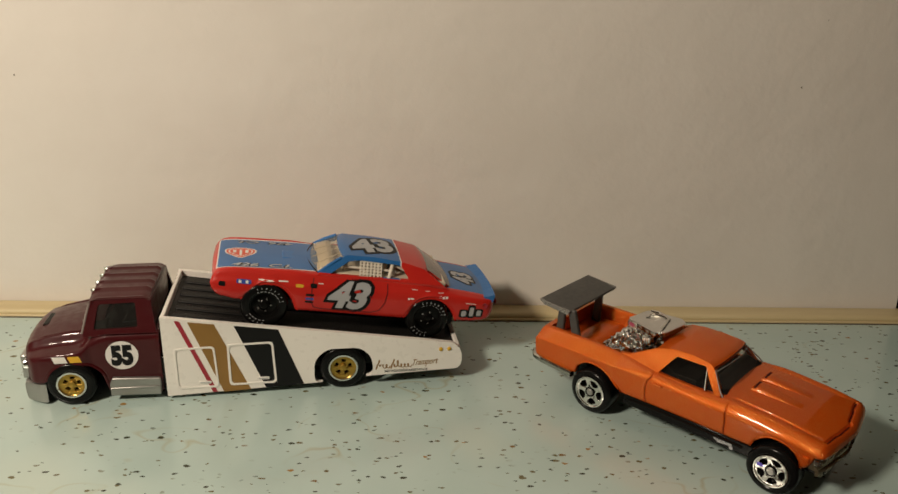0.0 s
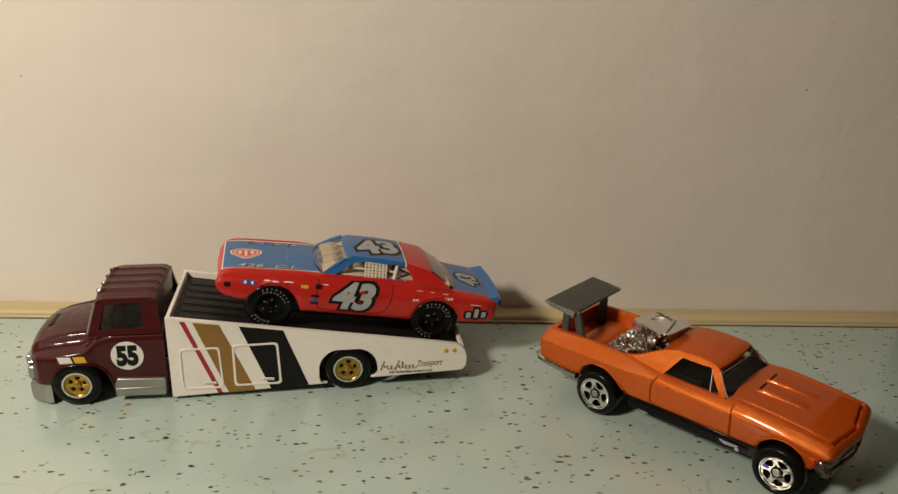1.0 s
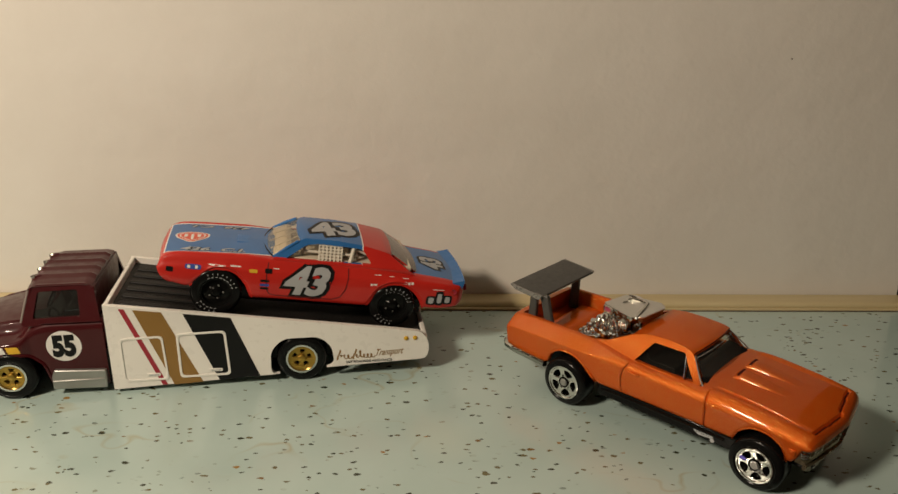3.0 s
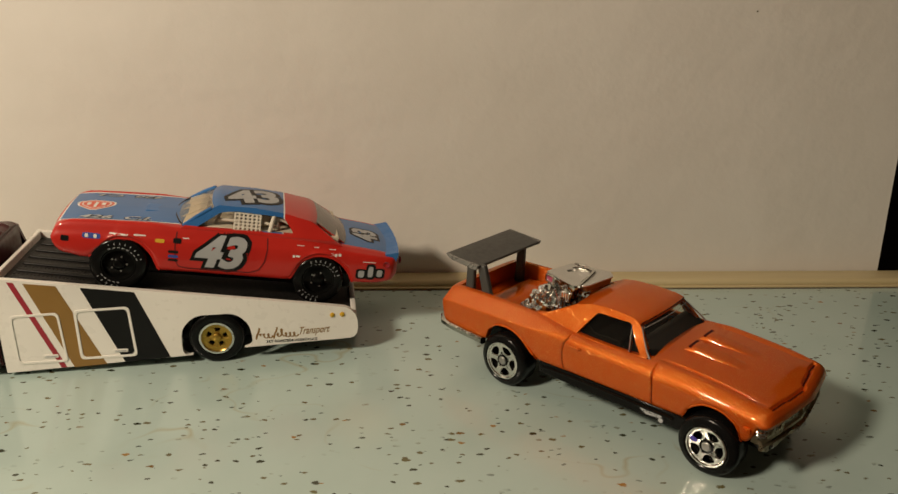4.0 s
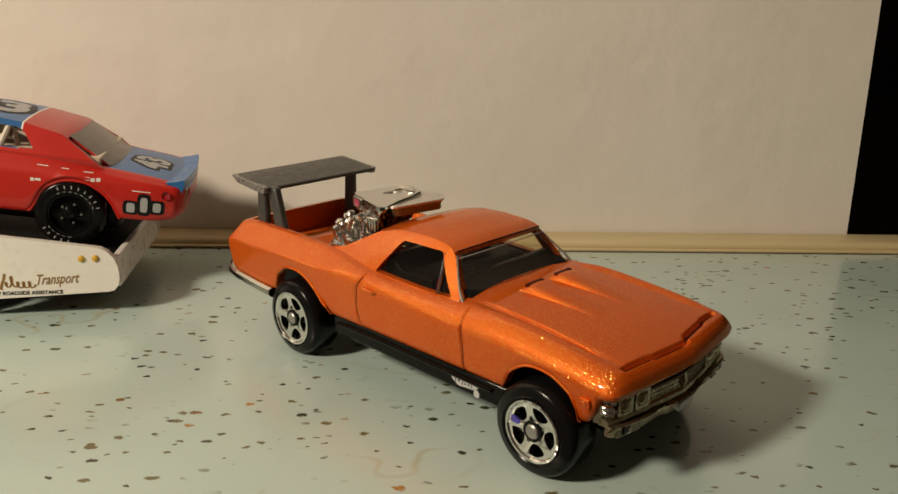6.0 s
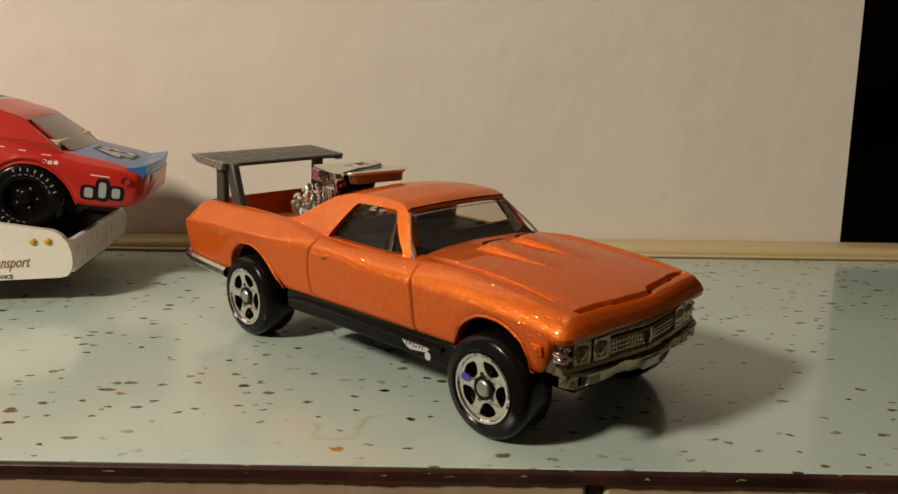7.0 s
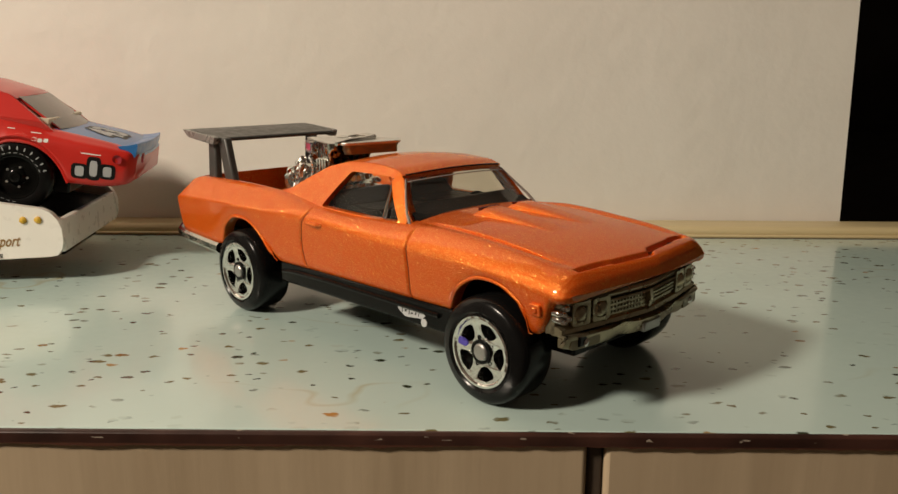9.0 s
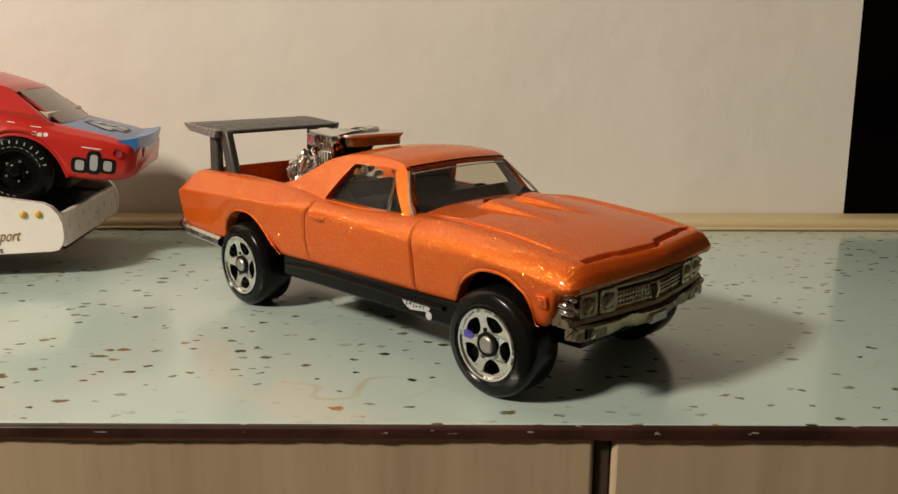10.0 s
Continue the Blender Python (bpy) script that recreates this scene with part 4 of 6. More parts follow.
for first, last in ((0, 4), (5, 9)):
    part("shut_line", groove([(x, y, 0) for x, y in zip(GAP_X[first:last], GAP_Y[first:last])], 0.34), M_GAP, pickup, "dark gap between bonnet and nose")
for sign in (-1, 1):
    w = (0, -sign, 0)
    part("shut_line", groove([(15.9, 0, 16.6), (15.0, 0, 15.2), (14.6, 0, 13), (14.6, 0, 11), (15.0, 0, 9.0)], 0.16, 0.03, w), M_GAP, pickup)
    part("shut_line", groove([(35.0, 0, 15.3), (35.2, 0, 13), (35.1, 0, 9.0)], 0.16, 0.03, w), M_GAP, pickup)
    handle = bmesh.new()
    add_tube(handle, [(16.6, sign * 13.9, 15.5), (17.0, sign * 14.35, 15.5), (18.9, sign * 14.35, 15.4), (19.3, sign * 13.9, 15.4)], 0.3, 8)
    part("door_handle", handle, M_ORANGE, pickup)
    out = lambda v: sign * (13.98 - 0.2 * (12.05 - v))
    marker = sheet(rounded([(53.2, 11.05), (53.2, 12.4), (54.6, 12.4), (54.6, 11.05)], 0.3, 3), (), lambda u, v: (u, sign * 13.2, v), lambda u, v: (u, out(v) - sign * 0.06, v))
    side_marker = part("side_marker", marker, M_ORANGE, pickup, "raised orange side marker", bevel=0.12)
    part("marker_lens", sheet(rounded([(53.6, 11.4), (53.6, 12.05), (54.2, 12.05), (54.2, 11.4)], 0.15, 3), (), lambda u, v: (u, sign * 13.4, v), lambda u, v: (u, out(v) + sign * 0.04, v)), M_ORANGE, side_marker, bevel=0.08)

# chassis, bumpers, grille
ch = bmesh.new()
add_box(ch, 8.6, 42.6, -13.2, 13.2, 5.95, 8.95)
add_box(ch, -15.5, 55.0, -8.5, 8.5, 5.6, 10.5)
part("chassis", ch, M_BLACK, pickup, "black chassis and sills", bevel=0.3)
pipe = bmesh.new()
add_tube(pipe, [(9.5, -13.3, 7.6), (12.5, -13.4, 7.9), (20, -13.35, 8.0), (40, -13.35, 7.9)], 0.3, 8)
part("sill_pipe", pipe, M_BLACK, pickup)
badge = sheet([(32.6, 8.2), (33.6, 8.0), (35.5, 7.85), (37.0, 7.75), (37.75, 7.35), (37.2, 6.9), (35.8, 6.75), (34.4, 6.6), (33.4, 7.1), (33.0, 7.6)], (), lambda u, v: (u, -13.24, v), lambda u, v: (u, -13.3, v))
sill_badge = part("sill_badge", badge, P_SILVER, pickup, "small silver leaf-shaped badge with dark marks")
for u, low, high, w in ((33.75, 7.0, 7.65, 0.13), (34.25, 7.2, 7.5, 0.3), (34.95, 6.95, 7.5, 0.12), (35.3, 7.1, 7.3, 0.3), (36.0, 7.15, 7.45, 0.2), (36.55, 7.0, 7.5, 0.1)):
    part("badge_mark", sheet([(u, low), (u + 0.1, high), (u + 0.1 + w, high), (u + w, low)], (), lambda p, q: (p, -13.3, q), lambda p, q: (p, -13.33, q)), P_BLACK, sill_badge)
part("sill_badge", sheet(circle(0.5, 16, 37.5, 6.5), (), lambda u, v: (u, -13.24, v), lambda u, v: (u, -13.3, v)), P_SILVER, pickup, "small round silver mark")

nose_x = lambda y: 58.5 - 1.9 * (abs(y - 0.3) / 13) ** 1.25


def swept(profile, ys, x_of, drop=lambda y, v: 0.0):
    """A closed profile (ahead, up) carried across the nose."""
    bm = bmesh.new()
    n, grid = len(profile), []
    for y in ys:
        x = x_of(y)
        grid.append([bm.verts.new((x + u, y, v + drop(y, v))) for u, v in profile])
    for p, q in zip(grid, grid[1:]):
        for i in range(n):
            bm.faces.new((p[i], p[(i + 1) % n], q[(i + 1) % n], q[i]))
    bm.faces.new(grid[0])
    bm.faces.new(grid[-1])
    return bm


wide = np.linspace(-12.7, 13.0, 29)
grille = part("grille", swept([(-2.6, 13.1), (-1.5, 13.0), (-1.5, 9.4), (-2.6, 9.2)], wide, lambda y: nose_x(y) + 0.45), M_SHADECHROME, pickup, "dull gold chrome grille with mesh insets", sharp=30)
part("grille_frame", swept([(-1.45, 12.75), (-0.55, 12.75), (-0.35, 12.45), (-0.5, 12.1), (-1.45, 12.1)], wide, nose_x), M_DULLCHROME, grille, "dull gold chrome upper rail", sharp=30)
part("grille_frame", swept([(-1.45, 10.1), (-0.6, 10.1), (-0.2, 9.85), (-0.1, 9.45), (-0.5, 9.2), (-1.45, 9.2)], wide, nose_x), M_DULLCHROME, grille, "dull gold chrome lower rail", sharp=30)
part("grille_rib", swept([(-0.7, 11.95), (-0.25, 11.95), (-0.15, 11.8), (-0.7, 11.75)], np.linspace(-5.8, 6.6, 15), nose_x), M_DULLCHROME, grille, sharp=30)
for y0, y1 in ((-5.7, 0.1), (0.5, 6.4)):
    holes = []
    for i in range(12):
        for j in range(3):
            u, v = y0 + (i + 0.5) * (y1 - y0) / 12, 10.42 + 0.5 * j
            holes.append([(u - 0.15, v - 0.16), (u - 0.15, v + 0.16), (u + 0.15, v + 0.16), (u + 0.15, v - 0.16)])
    mesh_panel = sheet([(y0, 10.1), (y0, 11.8), (y1, 11.8), (y1, 10.1)], holes, lambda u, v: (nose_x(u) - 0.55, u, v), lambda u, v: (nose_x(u) - 0.85, u, v))
    part("grille_mesh", mesh_panel, M_DULLCHROME, grille, "fine dull gold mesh", sharp=30)
for z in (10.55, 10.95, 11.35):
    part("grille_fin", swept([(-0.55, z + 0.09), (-0.3, z + 0.06), (-0.3, z - 0.06), (-0.55, z - 0.09)], np.linspace(0.6, 6.4, 8), nose_x), M_DULLCHROME, grille, sharp=30)
part("grille_crest", swept([(-0.9, 12.0), (-0.2, 12.0), (0.0, 11.0), (-0.2, 10.1), (-0.9, 10.1)], np.linspace(0.05, 0.55, 3), nose_x), M_DULLCHROME, grille)
for sign in (-1, 1):
    for y in (7.7, 10.4):
        yc = sign * y + 0.3
        lampx = nose_x(yc)
        frame_in = rounded([(yc - 0.72, 10.35), (yc - 0.72, 12.0), (yc + 0.72, 12.0), (yc + 0.72, 10.35)], 0.3, 3)
        frame_out = rounded([(yc - 1.2, 9.95), (yc - 1.2, 12.45), (yc + 1.2, 12.45), (yc + 1.2, 9.95)], 0.35, 3)
        bezel = part("headlight", sheet(frame_out, [frame_in], lambda u, v: (nose_x(u) - 0.15, u, v), lambda u, v: (nose_x(u) - 1.4, u, v)), M_DULLCHROME, pickup, "square dull chrome headlight surround", bevel=0.15)
        part("lens", lathe([(1.1, lampx - 1.2), (1.06, lampx - 0.4), (0.75, lampx + 0.02), (0.35, lampx + 0.2), (0.0, lampx + 0.24)], 20, (0, yc, 11.2), "x"), M_DULLCHROME, bezel, "round dull headlight lens")
    for u, v in ((12.65, 10.9), (12.2, 11.4), (12.1, 10.6), (11.85, 12.0), (12.75, 11.6), (11.6, 10.9)):
        x = nose_x(sign * u) - 0.35
        part("corner_lamp", lathe([(0.36, x - 0.8), (0.36, x - 0.05), (0.29, x + 0.15), (0.16, x + 0.28), (0.0, x + 0.33)], 14, (0, sign * u, v), "x"), M_CHROME, pickup, "small chrome corner lamp")
bump_x = lambda y: 58.6 - 1.7 * (abs(y - 0.3) / 13) ** 1.3 - (1.6 * (abs(y) - 12.4) ** 2 if abs(y) > 12.4 else 0)


def bump_drop(y, v):
    if v > 8.8:
        return 0.25 * max(0.0, (abs(y) - 6) / 8)
    q = abs(y - 0.3)
    return 0.25 + 0.35 * math.exp(-((q - 5.0) / 1.3) ** 2) + max(0.0, q - 11.2) * 0.3


front_bumper = part("front_bumper", swept([(-0.9, 9.15), (0.0, 9.2), (0.3, 9.05), (0.32, 8.8), (0.05, 8.7), (-0.1, 7.7), (-0.35, 7.3), (-0.9, 7.3)], np.linspace(-12.6, 13.4, 55), bump_x, bump_drop), M_DULLCHROME, pickup, "slim dull gold chrome front bumper", sharp=30)
for sign in (-1, 1):
    y = sign * 10.2 + 0.3
    pocket = rounded([(y - 2.0, 7.75), (y - 2.0, 8.75), (y + 2.0, 8.75), (y + 2.0, 7.75)], 0.3, 3)
    # recess shade comes from the darker chrome colour
    part("lamp_pocket", sheet(pocket, (), lambda u, v: (bump_x(u) + 0.02, u, v), lambda u, v: (bump_x(u) - 0.4, u, v)), M_SHADECHROME, front_bumper, "bumper pocket, its shade set in a darker chrome")
    part("fog_lamp", lathe([(0.42, -0.2), (0.42, 0.1), (0.25, 0.25), (0, 0.28)], 16, (bump_x(y) + 0.0, y, 8.25), "x"), M_CHROME, front_bumper)
part("plate_recess", box(58.0, 58.75, -1.3, 1.9, 7.45, 8.65), M_SATIN, front_bumper, "plain silver plate", bevel=0.2)
part("bumper_mount", box(53.5, 57.4, -11.0, 11.0, 7.9, 9.3), M_BLACK, front_bumper, bevel=0.2)
rear = bmesh.new()
grid = []
for p, q in (((-6.8, -13.2), 8.4), ((-10, -13.45), 8.7), ((-16, -13.4), 9.0), ((-18.4, -13.2), 9.4), ((-19.7, -12.0), 9.9), ((-20.3, 0), 10.0), ((-19.7, 12.0), 9.9), ((-18.4, 13.2), 9.4), ((-16, 13.4), 9.0), ((-10, 13.45), 8.7), ((-6.8, 13.2), 8.4)):
    o = Vector((p[0] + 6, p[1], 0)).normalized() if abs(p[1]) > 9 else Vector((-1, 0, 0))
    grid.append([rear.verts.new(Vector((p[0], p[1], q)) + o * a + Vector((0, 0, b))) for a, b in ((-0.6, 0.6), (0.6, 0.6), (1.05, 0.25), (1.1, -0.5), (0.6, -1.0), (-0.6, -1.0))])
for a, b in zip(grid, grid[1:]):
    for i in range(6):
        rear.faces.new((a[i], a[(i + 1) % 6], b[(i + 1) % 6], b[i]))
rear.faces.new(grid[0])
rear.faces.new(grid[-1])
part("rear_bumper", rear, M_SKIRT, pickup, "chrome wrap-round rear bumper")

# rear wing on four posts
wing = bmesh.new()
grid = []
for t in np.linspace(0, 1, 9):
    x = -20.2 + 9.7 * t
    z = 25.25 - 0.85 * t + 0.2 * math.sin(math.pi * t)
    th = 0.6 + 0.5 * math.sin(math.pi * min(1, t + 0.1))
    col = []
    for y in np.linspace(-11.2, 10.8, 17):
        col.append((x, y, z))
    grid.append(([wing.verts.new(p) for p in col], [wing.verts.new((a, b, c - th)) for a, b, c in col]))
for (a, la), (b, lb) in zip(grid, grid[1:]):
    for i in range(16):
        wing.faces.new((a[i], a[i + 1], b[i + 1], b[i]))
        wing.faces.new((la[i], lb[i], lb[i + 1], la[i + 1]))
    for i in (0, 16):
        wing.faces.new((a[i], b[i], lb[i], la[i]))
for k in (0, -1):
    a, la = grid[k]
    for i in range(16):
        wing.faces.new((a[i], a[i + 1], la[i + 1], la[i]))
rear_wing = part("rear_wing", wing, M_GREY, pickup, "grey plastic wing blade", bevel=0.2)
for y in (-11.2, 10.8):
    fence = sheet(rounded([(-20.3, 25.3), (-10.4, 24.55), (-10.9, 23.4), (-18.6, 24.1)], 0.4, 3), (), lambda u, v: (u, y - 0.4, v), lambda u, v: (u, y + 0.4, v))
    part("end_plate", fence, M_WORNGREY, rear_wing, "worn pale edge of the wing", bevel=0.15)


def post(x0, x1, y, wide):
    bm = bmesh.new()
    rings = []
    for t in (0, 0.5, 1):
        x, z = x0 + (x1 - x0) * t, 24.45 - 10.7 * t
        w = wide * (1 + 0.25 * t)
        rings.append([bm.verts.new(p) for p in ((x - w, y - 0.6, z), (x + w, y - 0.6, z), (x + w, y + 0.6, z), (x - w, y + 0.6, z))])
    for a, b in zip(rings, rings[1:]):
        for i in range(4):
            bm.faces.new((a[i], a[(i + 1) % 4], b[(i + 1) % 4], b[i]))
    bm.faces.new(rings[0])
    bm.faces.new(rings[-1])
    return bm


for y in (-9.8, 8.0):
    part("wing_post", post(-13.6, -14.1, y, 1.0), M_GREY, pickup, "grey wing post", bevel=0.3)
    if y < 0:
        part("wing_post", post(-10.6, -7.8, y, 1.1), M_GREY, pickup, "grey wing post", bevel=0.3)

# bed fittings and engine
part("bed_tray", sheet(rounded([(-12.5, 13.5), (-11.5, 15.4), (-6.0, 15.6), (-3.5, 13.5)], 0.7, 3), (), lambda u, v: (u, -7, v), lambda u, v: (u, 8, v)), M_ORANGE, pickup, "orange raised tray in the bed", bevel=0.4)
engine = new("engine")
engine.parent = pickup
engine.location.y = -0.9 * MM
tagged(engine, "chrome-plated exposed engine")
heap = bmesh.new()
grid = []
for x in np.linspace(-4.0, 11.5, 96):
    row = []
    for y in np.linspace(-7.0, 6.8, 84):
        z = 22.0 - 0.95 * max(0.0, abs(x - 5.2) - 1.6) - 1.15 * max(0.0, abs(y + 0.2) - 2.6)
        z += 1.2 * noise.noise((x * 0.36, y * 0.36, 3.1)) + 1.7 * (0.3 - abs(noise.noise((x * 0.6, y * 0.6, 7.7)))) + 0.35 * (0.25 - abs(noise.noise((x * 1.5, y * 1.5, 1.3))))
        z = 0.35 * z + 0.65 * (round(z / 1.1) * 1.1)
        row.append(heap.verts.new((x, y, min(23.4, max(13.5, z)))))
    grid.append(row)
for p, q in zip(grid, grid[1:]):
    for i in range(83):
        heap.faces.new((p[i], p[i + 1], q[i + 1], q[i]))
low = [[heap.verts.new((v.co.x, v.co.y, 13.4)) for v in row] for row in (grid[0], grid[-1])]
for row, under in ((grid[0], low[0]), (grid[-1], low[1])):
    for i in range(83):
        heap.faces.new((row[i], row[i + 1], under[i + 1], under[i]))
part("block", heap, M_FOIL, engine, "rugged bright chrome engine block", sharp=28)
hat_line = rounded([(3.0, -3.6), (4.4, 3.9), (11.2, 2.4), (12.6, -5.6), (11.8, -6.2)], 0.6, 4)
hat_slot = rounded([(6.0, -0.6), (6.3, 1.5), (7.3, 1.6), (7.6, 0.4), (7.0, -0.7)], 0.4, 3)
scoop = part("air_scoop", sheet(hat_line, [hat_slot], lambda u, v: (u, v, 25.1 - 0.02 * u), lambda u, v: (u * 0.98 + 0.15, v * 0.97, 24.65)), M_PLATE, engine, "flat satin chrome air scoop with slot", bevel=0.3)
mouth = lambda out: lambda u, v: (3.0 + 0.96 * u - 0.28 * out, -3.6 - 0.28 * u - 0.96 * out, v)
part("mouth_frame", sheet(rounded([(0.1, 22.9), (0.1, 24.6), (3.4, 24.6), (3.2, 22.9)], 0.4, 3), [rounded([(0.5, 23.25), (0.5, 24.3), (2.6, 24.3), (2.4, 23.25)], 0.3, 3)], mouth(0.25), mouth(-0.6)), M_CASTCHROME, scoop, bevel=0.12)
part("scoop_mouth", sheet(rounded([(0.4, 23.15), (0.4, 24.4), (2.7, 24.4), (2.5, 23.15)], 0.3, 3), (), mouth(0.0), mouth(-0.6)), P_ROSE, scoop, "dark red scoop mouth")


def cast_wall(loop, top, bottom, shrink, amount, levels=9):
    """A lumpy cast skirt that hangs from a closed outline and draws in towards its bottom."""
    pts = []
    for a, b in zip(loop, loop[1:] + loop[:1]):
        n = max(1, int(math.hypot(b[0] - a[0], b[1] - a[1]) / 0.28))
        pts += [(a[0] + (b[0] - a[0]) * i / n, a[1] + (b[1] - a[1]) * i / n) for i in range(n)]
    cx, cy = sum(p[0] for p in pts) / len(pts), sum(p[1] for p in pts) / len(pts)
    bm = bmesh.new()
    rings = []
    for j in range(levels + 1):
        t = j / levels
        ring = []
        for x, y in pts:
            z = top + (bottom - top) * t
            f = 1 - shrink * t ** 1.6 + amount * math.sin(math.pi * min(1.0, t * 1.4 + 0.05)) * (noise.noise((x * 0.8, y * 0.8, z * 0.9)) + 0.6 * noise.noise((x * 1.9, y * 1.9, z * 1.7)))
            ring.append(bm.verts.new((cx + (x - cx) * f, cy + (y - cy) * f, z)))
        rings.append(ring)
    for a, b in zip(rings, rings[1:]):
        for i in range(len(a)):
            bm.faces.new((a[i], b[i], b[(i + 1) % len(a)], a[(i + 1) % len(a)]))
    bm.faces.new(rings[-1])
    bm.faces.new(rings[0][::-1])
    return bm


part("scoop_base", cast_wall(hat_line, 24.75, 21.4, 0.2, 0.07), M_SKIRT, engine, "lumpy cast chrome scoop body")
front_hat = sheet(rounded([(6.2, 4.4), (13.2, 5.6), (15.4, 3.8), (14.2, -4.6), (12.8, -5.2), (11.3, 2.8)], 0.7, 4), (), lambda u, v: (u, v, 24.95), lambda u, v: (u - 0.2, v, 24.55))
plate_line = rounded([(6.6, 4.0), (13.0, 5.2), (15.1, 3.6), (13.9, -4.2), (12.8, -4.8), (11.4, 2.4)], 0.7, 4)
# darker chrome imitates the dark reflections under the plate
part("scoop_underside", cast_wall(plate_line, 24.6, 23.3, 0.06, 0.09, 6), M_SHADECHROME, engine, "rough cast underside of the scoop plate, darkened in its colour")
part("scoop_lip", front_hat, M_PLATE, engine, "forward dull chrome scoop plate", bevel=0.35)
ridge = [(5.0, 4.3, 24.9), (7.5, 4.2, 25.1), (9.6, 3.4, 25.2), (11.2, 2.2, 25.2), (11.9, -0.4, 25.1), (12.4, -3.0, 25.0), (12.9, -5.6, 24.8)]
part("linkage", tube(ridge, [0.3, 0.42, 0.34, 0.48, 0.36, 0.46, 0.3], 8), M_FOIL, engine)
part("linkage", tube([(6.2, 1.6, 25.0), (7.0, 2.6, 25.2), (8.6, 2.8, 25.15), (9.4, 3.2, 25.0)], 0.22, 8), M_FOIL, engine)
lumps = random.Random(11)
for i in range(9):
    x, y = lumps.uniform(-3.5, 8.0), lumps.uniform(-6.5, 5.5)
    z = 22.4 - 0.95 * max(0.0, abs(x - 5.2) - 1.6) - 1.15 * max(0.0, abs(y + 0.2) - 2.6) + lumps.uniform(-0.2, 0.5)
    r = lumps.uniform(0.25, 0.5)
    lean = (lumps.uniform(-1, 1), lumps.uniform(-1, 1), lumps.uniform(0.2, 1))
    long = lumps.uniform(0.7, 1.9)
    bolt = tube([(x - lean[0] * long * t, y - lean[1] * long * t, z - lean[2] * long * t) for t in (0.0, 0.15, 0.6, 1.0)], [r * 0.55, r, r, r * 0.7], 8)
    part("engine_fitting", bolt, M_CASTCHROME, engine)
# flat header plates, a beaded fuel line, a ribbed intake and stubby stacks
for y0, y1 in ((-7.6, -4.6), (4.2, 7.0)):
    plate = sheet(rounded([(-3.2, 15.6), (-2.8, 16.4), (3.6, 18.7), (4.2, 17.8)], 0.3, 3), (), lambda u, v: (u, y0, v + 0.12 * y0), lambda u, v: (u, y1, v + 0.12 * y0))
    part("header_plate", plate, M_CASTCHROME, engine, "sloping chrome header plate", bevel=0.2)
beads = bmesh.new()
for i in range(9):
    t = i / 8
    add_lathe(beads, [(0.0, -0.36), (0.24, -0.26), (0.34, 0.0), (0.24, 0.26), (0.0, 0.36)], 8, (7.4 + 2.6 * t, -6.0 - 1.2 * t + 0.3 * math.sin(5 * t), 22.6 - 3.6 * t), "z")
part("fuel_line", beads, M_CHROME, engine, "beaded chrome fuel line")
part("intake", box(8.4, 11.0, -5.6, -2.6, 20.4, 22.6), M_FOIL, engine, "ribbed chrome intake", bevel=0.2)
for i in range(4):
    part("intake_rib", box(8.6 + 0.62 * i, 8.9 + 0.62 * i, -5.9, -5.5, 20.6, 22.5), M_CHROME, engine, bevel=0.08)
for x, y, r, low, high in ((1.2, -5.4, 0.8, 17.6, 20.6), (2.5, -4.6, 0.65, 19.0, 21.6), (3.9, -4.9, 0.75, 19.6, 22.3), (1.8, 3.2, 0.7, 18.6, 21.6), (4.2, 3.6, 0.6, 19.6, 22.5)):
    stub = [(x + 0.25 * math.sin(9 * t + x), y + 0.25 * math.cos(7 * t + y), low + (high - low) * t) for t in (0, 0.3, 0.5, 0.75, 0.9, 1.0)]
    part("throttle_stub", tube(stub, [r, r * 0.7, r, r * 0.6, r * 0.9, r * 0.35], 9), M_CASTCHROME, engine, "knobbly chrome throttle stub")
for x, z, rim in ((-0.2, 6.0, 4.02), (47.5, 5.9, 3.72)):
    for s in (-1, 1):
        hub = wheel(pickup, x, z, s * 14.7, s, z, rim, 5.2, "five_spoke")
        if x > 10 and s < 0:
            smear = sheet(rounded([(-3.3, 0.2), (-3.2, 1.05), (-2.2, 0.95), (-1.7, 0.5), (-2.1, 0.1)], 0.3, 3), (), lambda u, v: (u, 0.13, v), lambda u, v: (u, 0.3, v))
            part("paint_smear", smear, P_VIOLET, hub, "smear of blue-violet paint")
    part("axle", tube([(x, -10, z), (x, 10, z)], 0.5, 8), M_BLACK, pickup)
    part("wheel_well", box(x - 6.5, x + 6.5, -9.0, 9.0, 8.0, 12.6), M_BLACK, pickup)

